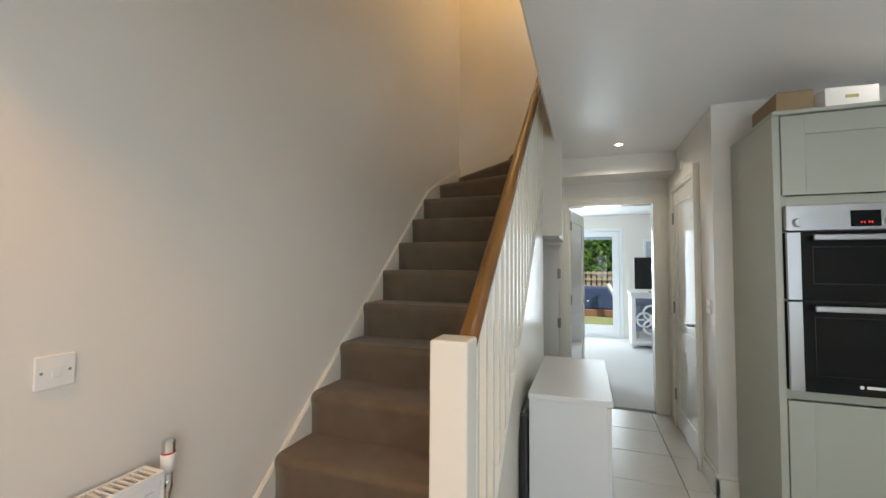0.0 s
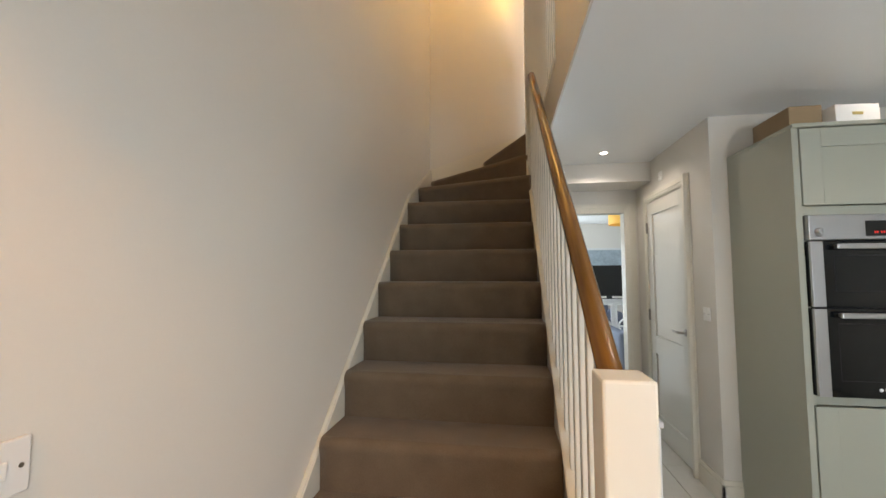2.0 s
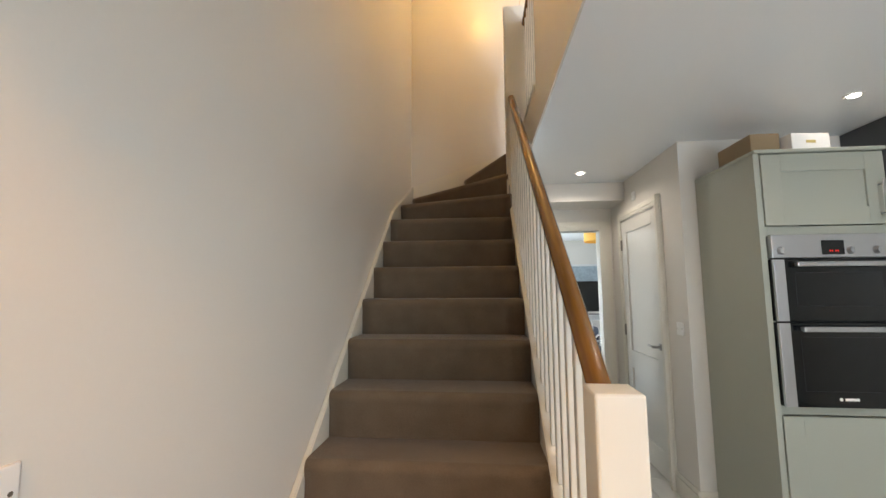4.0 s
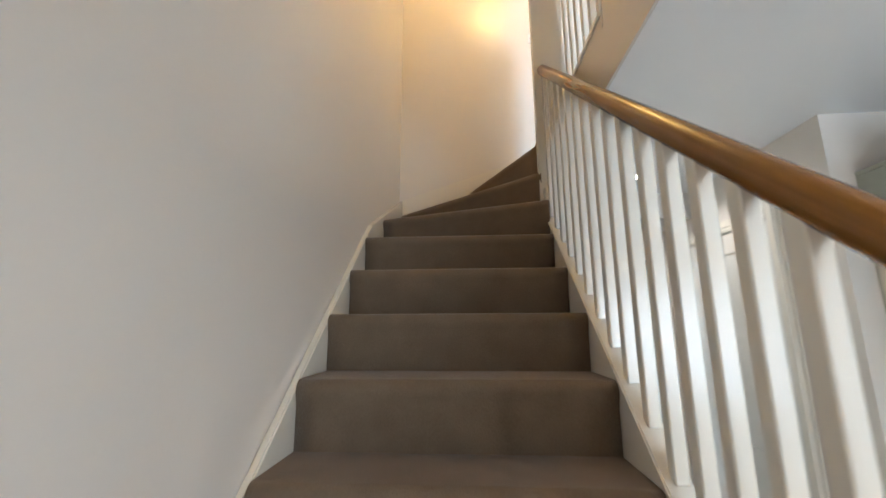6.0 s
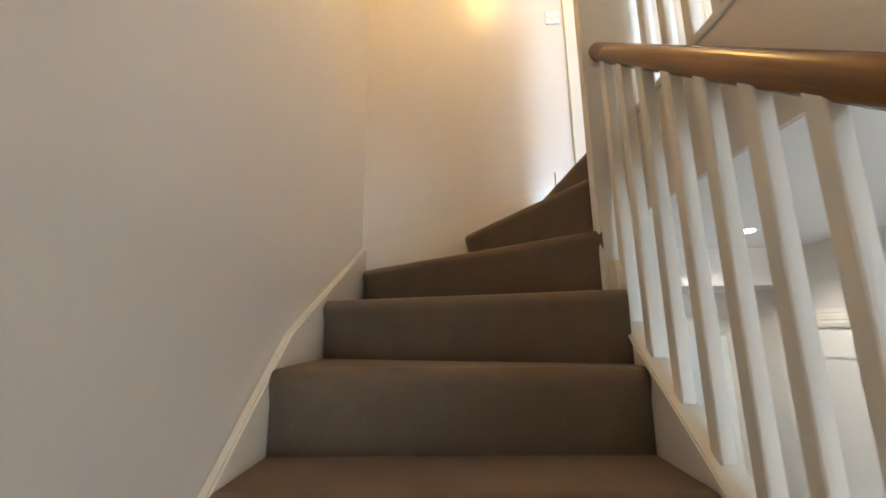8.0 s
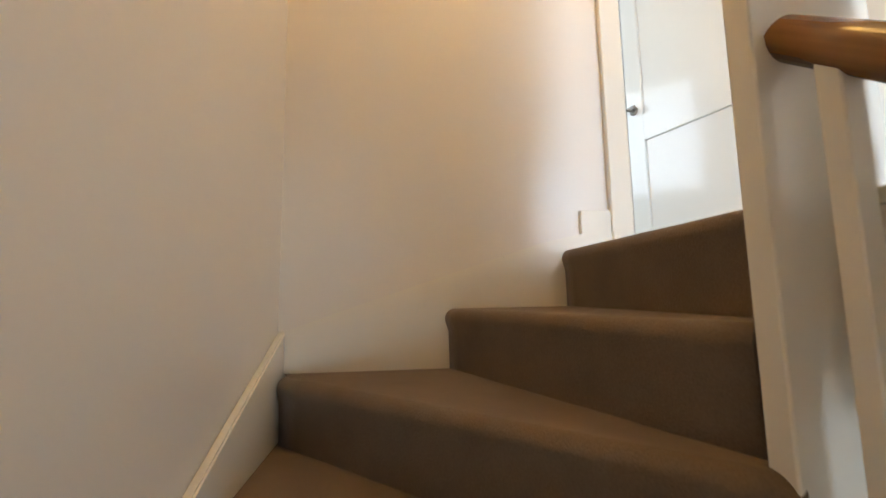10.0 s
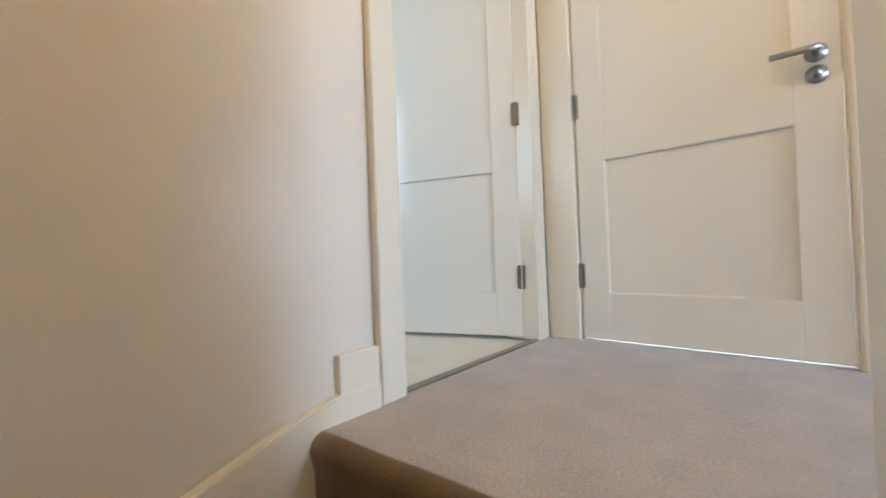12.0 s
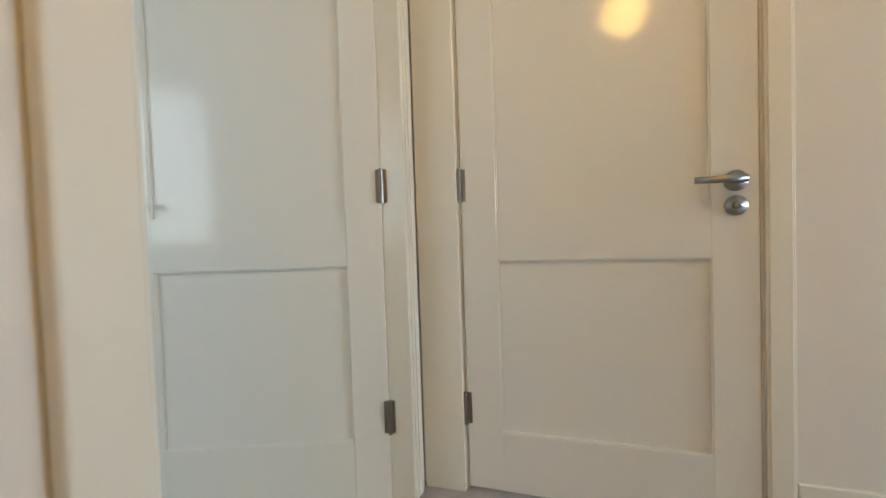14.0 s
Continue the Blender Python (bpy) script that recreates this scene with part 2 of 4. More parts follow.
def tube(points, radii, seg=16, squash=1.0):
    return add_tube(bmesh.new(), points, radii, seg, True, squash)


def structure(name, bm, mat, label, category):
    return tagged(finish(bm, name, mat), label, category, kind="structure")


# ---- large structure ----
b = boxm(-0.15, -2.75, FL - 0.2, 4.85, 3.39, FL - 0.012)
floor = structure("floor", b, M_GROUT, "cream tiled kitchen and hall floor with dark joints", "floor")

b = boxm(-0.15, -2.75, FL - 0.3, 0.0, 3.4, TOP + 0.2)
structure("wall_left", b, M_WALL, "off-white painted plaster wall beside the stairs", "wall")

# ground-floor wall across the end of the hall, with the living room doorway
b = bmesh.new()
add_box(b, 0.0, 3.335, FL - 0.1, 1.145, 3.45, CEIL)
add_box(b, 1.955, 3.335, FL - 0.1, 2.2, 3.45, CEIL)
add_box(b, 1.145, 3.335, 1.868, 1.955, 3.45, CEIL)
structure("wall_hall_end", b, M_WALL, "white painted wall with a doorway to the living room", "wall")

# hall side wall with the cupboard door
D1A, D1B, D1T = 2.292, 3.052, 1.882
b = bmesh.new()
add_box(b, 2.062, 1.926, FL - 0.1, 2.17, D1A, CEIL)
add_box(b, 2.062, D1B, FL - 0.1, 2.17, 3.335, CEIL)
add_box(b, 2.062, D1A, D1T, 2.17, D1B, CEIL)
structure("wall_hall_side", b, M_WALL, "white painted hall wall with a closed panelled door", "wall")
b = boxm(2.17, 1.926, FL - 0.1, 4.85, 2.04, CEIL)
structure("wall_kitchen_back", b, M_WALL, "white painted wall behind the oven unit", "wall")

# kitchen outer walls behind the camera, with the window
b = boxm(4.70, -2.75, FL - 0.1, 4.85, 1.926, CEIL)
structure("wall_kitchen_side", b, M_WALL, "plain painted kitchen side wall", "wall")
b = bmesh.new()
add_box(b, 0.0, -2.75, FL - 0.1, 1.8, -2.6, CEIL)
add_box(b, 3.2, -2.75, FL - 0.1, 4.7, -2.6, CEIL)
add_box(b, 1.8, -2.75, FL - 0.1, 3.2, -2.6, 0.6)
add_box(b, 1.8, -2.75, 1.8, 3.2, -2.6, CEIL)
structure("wall_kitchen_front", b, M_WALL, "painted kitchen wall with a window", "wall")

# ceiling of the ground floor, open over the stairs
b = bmesh.new()
add_box(b, 1.092, -2.75, CEIL, 4.85, 3.45, 2.50)
add_box(b, 0.0, -2.75, CEIL, 1.085, -0.35, 2.50)
structure("ceiling", b, M_CEIL, "smooth white kitchen ceiling with downlights", "ceiling")

# upper walls
b = bmesh.new()
add_box(b, 0.0, 3.24, 1.45, 1.085, 3.37, LAND)
add_box(b, 0.0, 3.24, LAND, 1.262, 3.37, TOP)
add_box(b, 2.026, 3.24, LAND - 0.2, 2.27, 3.37, TOP)
add_box(b, 1.262, 3.24, 4.60, 2.026, 3.37, TOP)
structure("wall_stair_end", b, M_WALL, "off-white painted wall at the turn of the stairs", "wall")
DBA, DBB, DBT = 2.320, 3.088, 4.59
b = bmesh.new()
add_box(b, 2.128, -0.75, LAND - 0.1, 2.27, DBA, TOP)
add_box(b, 2.128, DBB, LAND - 0.1, 2.27, 3.24, TOP)
add_box(b, 2.128, DBA, DBT, 2.27, DBB, TOP)
structure("wall_landing_side", b, M_WALL, "cream painted landing wall with a closed white door", "wall")
b = bmesh.new()
add_box(b, 1.085, -0.75, 2.50, 1.20, 1.64, TOP)
structure("wall_stair_side", b, M_WALL, "painted wall between the stair well and the landing", "wall")
b = boxm(1.082, -0.345, 2.252, 1.16, 2.350, 2.499)
add_box(b, 1.082, 1.641, 2.4985, 1.16, 2.350, 2.565)
structure("stair_bulkhead", b, M_WALL, "painted edge of the upper floor above the stairs", "wall")
structure("wall_stair_front", boxm(0.0, -0.48, 2.50, 1.085, -0.35, TOP), M_WALL, "painted wall closing the stair well", "wall")
b = bmesh.new()
add_box(b, 1.20, -0.75, LAND - 0.1, 1.40, -0.6, TOP)
add_box(b, 2.10, -0.75, LAND - 0.1, 2.128, -0.6, TOP)
add_box(b, 1.40, -0.75, LAND - 0.1, 2.10, -0.6, 2.8)
add_box(b, 1.40, -0.75, 4.2, 2.10, -0.6, TOP)
structure("wall_landing_front", b, M_WALL, "painted landing wall with a window", "wall")
structure("ceiling_upper", boxm(-0.15, -0.9, TOP, 4.3, 6.5, TOP + 0.15), M_CEIL, "white upper-floor ceiling", "ceiling")

# stub wall that the handrail dies into, and the boxing under the winders
structure("stair_pier", boxm(0.940, 2.352, 1.48, 1.145, 2.398, 3.655, 0.004), M_GLOSS, "white painted half-height pier at the turn of the stairs", "pier")
structure("stair_boxing", boxm(0.96, 2.395, 1.482, 1.11, 3.335, CEIL), M_GLOSS, "white boxing beneath the turning steps", "boxing")
structure("winder_soffit", boxm(0.0, 2.42, 1.50, 0.96, 3.335, 1.62), M_GLOSS, "white soffit beneath the turning steps", "soffit")
structure("hall_boxing", boxm(1.112, 2.94, 2.075, 2.062, 3.335, CEIL - 0.002), M_WALL, "white painted pipe boxing below the ceiling", "boxing")

# floors upstairs
b = bmesh.new()
add_box(b, 1.145, -0.6, 2.51, 2.27, 3.24, LAND)
# stair carpet again, in the colour that has daylight painted in
add_box(b, 1.08, 2.398, 2.40, 1.145, 3.24, LAND - 0.004)
structure("landing_carpet", b, M_CARPET_DAYLIT, "taupe pile carpet on the landing, coloured paler for daylight", "carpet")
structure("bedroom_floor", boxm(-0.1, 3.242, 2.40, 4.0, 6.3, LAND - 0.006), M_CARPET_CREAM, "cream pile carpet in the upstairs room", "carpet")
structure("threshold_strip", boxm(1.270, 3.232, LAND - 0.001, 2.013, 3.262, LAND + 0.005, 0.002), M_HINGE, "dark metal carpet bar across the doorway", "threshold")

# the room behind the open door upstairs
b = bmesh.new()
add_box(b, -0.15, 3.402, LAND - 0.2, 0.0, 4.0, TOP)
add_box(b, -0.15, 5.6, LAND - 0.2, 0.0, 6.3, TOP)
add_box(b, -0.15, 4.0, LAND - 0.2, 0.0, 5.6, 3.35)
add_box(b, -0.15, 4.0, 4.45, 0.0, 5.6, TOP)
structure("wall_bedroom_left", b, M_WALL, "painted room wall with a window", "wall")
structure("wall_bedroom_right", boxm(4.0, 3.37, LAND - 0.2, 4.15, 6.3, TOP), M_WALL, "plain painted room wall", "wall")
structure("wall_bedroom_near", boxm(2.27, 3.24, LAND - 0.2, 4.0, 3.37, TOP), M_WALL, "plain painted room wall", "wall")
structure("wall_bedroom_far", boxm(-0.15, 6.3, LAND - 0.2, 4.15, 6.45, TOP), M_WALL, "plain painted room wall", "wall")
structure("wall_bathroom_far", boxm(3.2, 1.9, LAND, 3.3, 3.24, TOP), M_WALL, "plain wall of the room behind the closed door", "wall")
structure("wall_bathroom_side", boxm(2.27, 1.9, LAND, 3.2, 2.0, TOP), M_WALL, "plain wall of the room behind the closed door", "wall")
structure("bathroom_floor", boxm(2.27, 2.0, LAND - 0.1, 3.2, 3.24, LAND), M_CARPET_CREAM, "pale floor of the room behind the closed door", "floor")
structure("wall_cupboard_back", boxm(2.6, 2.04, FL, 2.66, 3.335, CEIL), M_WALL, "plain wall behind the closed hall door", "wall")

# living room
structure("living_floor", boxm(-1.5, 3.39, FL - 0.2, 4.3, 7.5, FL + 0.004), M_CARPET_PALE, "pale carpet in the living room", "carpet")
structure("living_ceiling", boxm(-1.5, 3.45, CEIL, 4.3, 7.65, CEIL + 0.2), M_CEIL, "white living room ceiling", "ceiling")
b = bmesh.new()
add_box(b, -1.5, 7.5, FL, 1.02, 7.65, CEIL)
add_box(b, 2.02, 7.5, FL, 4.3, 7.65, CEIL)
add_box(b, 1.02, 7.5, 2.0, 2.02, 7.65, CEIL)
structure("wall_living_far", b, M_WALL, "white living room wall around the garden door", "wall")
# unseen side wall; its window opening is added to go with the fill lamp
b = bmesh.new()
add_box(b, -1.65, 3.39, FL, -1.5, 4.8, CEIL)
add_box(b, -1.65, 6.4, FL, -1.5, 7.65, CEIL)
add_box(b, -1.65, 4.8, FL, -1.5, 6.4, 0.55)
add_box(b, -1.65, 4.8, 1.85, -1.5, 6.4, CEIL)
structure("wall_living_side", b, M_WALL, "unseen living room side wall with an added window opening", "wall")
structure("wall_living_right", boxm(4.3, 3.335, FL, 4.45, 7.65, CEIL), M_WALL, "plain living room side wall", "wall")
structure("wall_living_near", boxm(2.2, 3.335, FL, 4.3, 3.45, CEIL), M_WALL, "plain living room wall", "wall")
structure("wall_living_corner", boxm(-1.5, 3.335, FL, -0.15, 3.45, CEIL), M_WALL, "plain living room wall", "wall")


# ---- trim ----
def skirting(name, x0, y0, x1, y1, z, h=0.145, label="white gloss moulded skirting board"):
    """A board with a chamfered, stepped top along a wall; thickness comes from the box given."""
    b = bmesh.new()
    add_box(b, x0, y0, z, x1, y1, z + h - 0.03, 0.002)
    thin = 0.006
    if abs(x1 - x0) > abs(y1 - y0):
        add_box(b, x0, y0 + thin, z + h - 0.03, x1, y1, z + h, 0.003)
    else:
        add_box(b, x0 + thin, y0, z + h - 0.03, x1, y1, z + h, 0.003)
    return structure(name, b, M_GLOSS, label, "skirting")


def casing(bm, axis, plane, out, u0, u1, z, side, plain=False):
    """One architrave leg: three steps of moulding. side: +1 when the opening lies at larger u."""
    w = u1 - u0
    steps = ((0.0, 1.0, 0.012), (0.10, 0.90, 0.015), (0.28, 0.66, 0.0185))
    for a, c, d in steps[:2] if plain else steps:
        lo, hi = u0 + w * (a if side > 0 else 1 - c), u0 + w * (c if side > 0 else 1 - a)
        p0, p1 = sorted((plane, plane + out * d))
        if axis == "x":
            add_box(bm, p0, lo, z[0], p1, hi, z[1] - (0 if a == 0 else 0.004), 0.002)
        else:
            add_box(bm, lo, p0, z[0], hi, p1, z[1] - (0 if a == 0 else 0.004), 0.002)


def head(bm, axis, plane, out, u0, u1, z0, z1):
    h = z1 - z0
    for a, c, d in ((0.0, 1.0, 0.0125), (0.14, 0.88, 0.0175), (0.38, 0.70, 0.0225)):
        p0, p1 = sorted((plane, plane + out * d))
        if axis == "x":
            add_box(bm, p0, u0, z0 + h * a, p1, u1, z0 + h * c, 0.002)
        else:
            add_box(bm, u0, p0, z0 + h * a, u1, p1, z0 + h * c, 0.002)


# door frame of the upstairs open doorway: linings and architraves
b = bmesh.new()
add_box(b, 1.182, 3.214, LAND, 1.262, 3.24, 4.66, 0.005)
casing(b, "y", 3.24, -1, 2.032, 2.102, (LAND, 4.66), -1)
head(b, "y", 3.24, -1, 1.262, 2.032, 4.59, 4.66)
add_box(b, 1.250, 3.222, LAND, 1.270, 3.372, 4.60, 0.002)
add_box(b, 2.013, 3.225, LAND, 2.027, 3.372, 4.60, 0.002)
add_box(b, 1.270, 3.27, 4.575, 2.013, 3.372, 4.60, 0.002)
structure("door_frame_open", b, M_GLOSS, "white gloss moulded architrave round the open doorway", "door frame")
# frame of the closed door upstairs
b = bmesh.new()
casing(b, "x", 2.128, -1, DBA - 0.068, DBA - 0.006, (LAND, 4.66), 1, True)
add_box(b, 2.104, DBB + 0.006, LAND, 2.128, 3.225, 4.66, 0.003)
head(b, "x", 2.128, -1, DBA - 0.006, DBB + 0.006, 4.60, 4.66)
add_box(b, 2.185, DBA - 0.004, LAND, 2.225, DBA + 0.014, 4.59)
add_box(b, 2.185, DBB - 0.014, LAND, 2.225, DBB + 0.004, 4.59)
structure("door_frame_closed", b, M_GLOSS, "white gloss architrave round the closed landing door", "door frame")
# frame of the living room doorway
b = bmesh.new()
casing(b, "y", 3.335, -1, 1.070, 1.143, (FL, 1.942), 1)
casing(b, "y", 3.335, -1, 1.957, 2.045, (FL, 1.942), -1)
head(b, "y", 3.335, -1, 1.143, 1.957, 1.870, 1.942)
add_box(b, 1.141, 3.325, FL, 1.163, 3.455, 1.867, 0.002)
add_box(b, 1.937, 3.325, FL, 1.959, 3.455, 1.867, 0.002)
add_box(b, 1.163, 3.325, 1.847, 1.937, 3.455, 1.871, 0.002)
structure("door_frame_living", b, M_GLOSS, "white gloss architrave round the living room doorway", "door frame")
# frame of the hall side door
b = bmesh.new()
casing(b, "x", 2.062, -1, D1A - 0.078, D1A - 0.005, (FL, 1.962), 1)
casing(b, "x", 2.062, -1, D1B + 0.005, D1B + 0.078, (FL, 1.962), -1)
head(b, "x", 2.062, -1, D1A - 0.005, D1B + 0.005, 1.890, 1.962)
add_box(b, 2.026, D1A - 0.066, FL, 2.062, D1A - 0.030, 1.962, 0.003)
structure("door_frame_hall", b, M_GLOSS, "white gloss architrave round the hall side door", "door frame")

skirting("skirting_landing", 2.110, -0.6, 2.128, DBA - 0.07, LAND)
skirting("skirting_hall_side", 2.044, 1.908, 2.062, D1A - 0.08, FL)
skirting("skirting_hall_return", 2.044, 1.908, 2.16, 1.926, FL)
skirting("skirting_left", 0.0, -2.6, 0.02, -0.02, FL)
skirting("skirting_living_far", 2.1, 7.482, 4.3, 7.5, FL)


# ---- staircase ----
stairs = thing("staircase", "white painted winding staircase with taupe carpet and oak handrail", "staircase")
GO, RI = 0.24, 0.20
XL, XR = 0.028, 0.955


def step_mesh(front_l, front_r, back, top, drop):
    """A carpeted step: riser, rounded nosing that overhangs, and tread."""
    bm = bmesh.new()
    fl, fr = Vector(front_l), Vector(front_r)
    along = (fr - fl).normalized()
    into = Vector((-along.y, along.x))
    prof = [(0.012, -drop), (0.010, -0.075), (0.003, -0.050)]
    for k in range(8):
        a = math.pi * (1.0 - 0.5 * k / 7)
        prof.append((0.032 + 0.032 * math.cos(a), -0.034 + 0.034 * math.sin(a)))
    cols = []
    n = 12
    for i in range(n + 1):
        base = fl.lerp(fr, i / n)
        wob = 0.0015 * math.sin(i * 1.9 + top * 7)
        cols.append([bm.verts.new((*(base + into * (u + wob)), top + v)) for u, v in prof])
    for a, c in zip(cols, cols[1:]):
        for k in range(len(prof) - 1):
            f = bm.faces.new((a[k], c[k], c[k + 1], a[k + 1]))
            f.smooth = True
    for c, e in ((cols[0], fl), (cols[-1], fr)):
        far = e + into * 0.11
        bm.faces.new(c + [bm.verts.new((far.x, far.y, top)), bm.verts.new((far.x, far.y, top - drop))])
    tops = [c[-1] for c in cols]
    tail = [bm.verts.new((x, y, top)) for x, y in back]
    bm.faces.new(tops + tail)
    return bm


def add_step(fl, fr, back, top, drop=RI):
    me_ob = part("step", step_mesh(fl, fr, back, top, drop), M_CARPET, stairs, "taupe carpeted step")
    for p in me_ob.data.polygons:
        p.use_smooth = len(p.vertices) == 4
    return me_ob


for i in range(0, 9):
    y0 = GO * i
    add_step((XL, y0), (XR, y0), [(XR, y0 + GO + 0.03), (XL, y0 + GO + 0.03)], RI * i, 0.14 if i == 0 else RI)
W9, W10L, W10R = 2.150, (XL, 2.538), (XR, 2.226)
W11L, W11R = (XL, 3.145), (0.945, 2.345)
W12L, W12R = (0.558, 3.220), (0.946, 2.410)
W13L, W13R = (0.984, 3.220), (1.040, 2.398)
add_step((XL, W9), (XR, W9), [(XR, 2.27), (XL, 2.59)], RI * 9)
add_step(W10L, W10R, [(0.955, 2.40), (0.60, 2.68), (XL, 3.22)], RI * 10)
add_step(W11L, W11R, [(0.96, 2.45), (0.62, 3.22), (XL, 3.22)], RI * 11)
add_step(W12L, W12R, [(1.06, 2.398), (1.03, 3.22)], RI * 12)
top_step = add_step(W13L, W13R, [(1.145, 2.398), (1.145, 3.22)], RI * 13 + 0.001)
# Only the top tread takes the daylit colour; its riser stays taupe.
top_step.data.materials.append(M_CARPET_DAYLIT)
for p in top_step.data.polygons:
    p.material_index = int(len(p.vertices) > 4 and abs(p.normal.z) > 0.9)

# wall strings: boards that follow the stairs
line = lambda y: 0.8333 * y - 0.012
b = prism([(-0.05, FL), (-0.05, 0.02), (0.06, 0.8333 * 0.06 - 0.06), (2.20, 1.825), (2.285, 1.893), (3.235, 2.337), (3.235, 2.0), (2.6, 1.7), (0.30, FL)], 0, 0.002, 0.027, 0.005)
part("wall_string", b, M_GLOSS, stairs, "white gloss string board along the wall")
b = prism([(0.027, 2.335), (0.27, 2.418), (0.77, 2.580), (0.92, 2.628), (1.066, 2.660), (1.182, 2.662), (1.182, 2.45), (0.60, 2.20), (0.027, 1.95)], 1, 3.214, 3.242, 0.005)
part("end_string", b, M_GLOSS, stairs, "white gloss string board round the turn")
part("skirting_block", boxm(1.066, 3.220, 2.60, 1.181, 3.242, 2.747, 0.003), M_GLOSS, stairs, "white block ending the string")
# outer string with its capping, and the panel below it
b = prism([(0.10, FL), (0.10, 0.02), (0.14, line(0.14) + 0.01), (2.285, line(2.285) + 0.01), (2.285, 2.06), (2.30, 2.09), (2.352, 2.09), (2.352, 1.62), (0.45, FL)], 0, 0.958, 0.998, 0.002)
part("outer_string", b, M_GLOSS, stairs, "white gloss outer string board")
b = prism([(0.12, line(0.12) + 0.010), (2.285, line(2.285) + 0.010), (2.285, line(2.285) + 0.028), (0.12, line(0.12) + 0.028)], 0, 0.950, 1.012, 0.004)
part("string_capping", b, M_GLOSS, stairs, "white moulded capping under the spindles")
b = prism([(0.11, FL), (0.11, 0.0), (2.37, 1.86), (2.42, 1.86), (2.42, FL)], 0, 0.965, 0.990)
part("side_panel", b, M_GLOSS, stairs, "white panel closing the side of the stairs")
# bottom newel post
b = boxm(0.934, 0.014, FL, 1.034, 0.112, 1.042, 0.006)
part("newel_post", b, M_GLOSS, stairs, "square white newel post")
# spindles
ys = [2.283 - 0.107 * k for k in range(20)]
rail_z = lambda y: 0.832 * y + 0.868
sp_me = None
for y in ys:
    z0, z1 = line(y) + 0.02, rail_z(y) - 0.012
    if sp_me is None:
        sp = part("spindle", boxm(-0.016, -0.016, 0, 0.016, 0.016, z1 - z0, 0.0025, 1), M_GLOSS, stairs)
        sp_me = sp.data
    else:
        sp = new("spindle", sp_me)
        sp.parent = stairs
    sp.location = (0.987, y, z0)
# oak handrail, rounded, with a soft end at the pier
pts, rad = [], []
for k in range(24):
    y = 0.10 + (2.353 - 0.10) * k / 23
    pts.append((0.990, y, rail_z(y)))
    rad.append(0.031)
b = tube(pts, rad, 20, 0.92)
part("handrail", b, M_OAK_SLOPE, stairs, "round oak handrail with a satin finish", smooth=True)

# landing balustrade above the stairs
bal = thing("landing_balustrade", "white spindles with a dark oak rail on the landing edge", "balustrade")
part("capping", boxm(1.075, 1.66, 2.566, 1.17, 2.351, 2.590, 0.004), M_GLOSS, bal)
lsp = None
for k in range(6):
    if lsp is None:
        o = part("spindle", boxm(-0.016, -0.016, 0, 0.016, 0.016, 0.88, 0.0025, 1), M_GLOSS, bal)
        lsp = o.data
    else:
        o = new("spindle", lsp)
        o.parent = bal
    o.location = (1.122, 1.74 + 0.105 * k, 2.588)
part("handrail", tube([(1.122, 1.642, 3.49), (1.122, 2.0, 3.49), (1.122, 2.353, 3.49)], 0.029, 18), M_OAK, bal, "oak handrail", smooth=True)


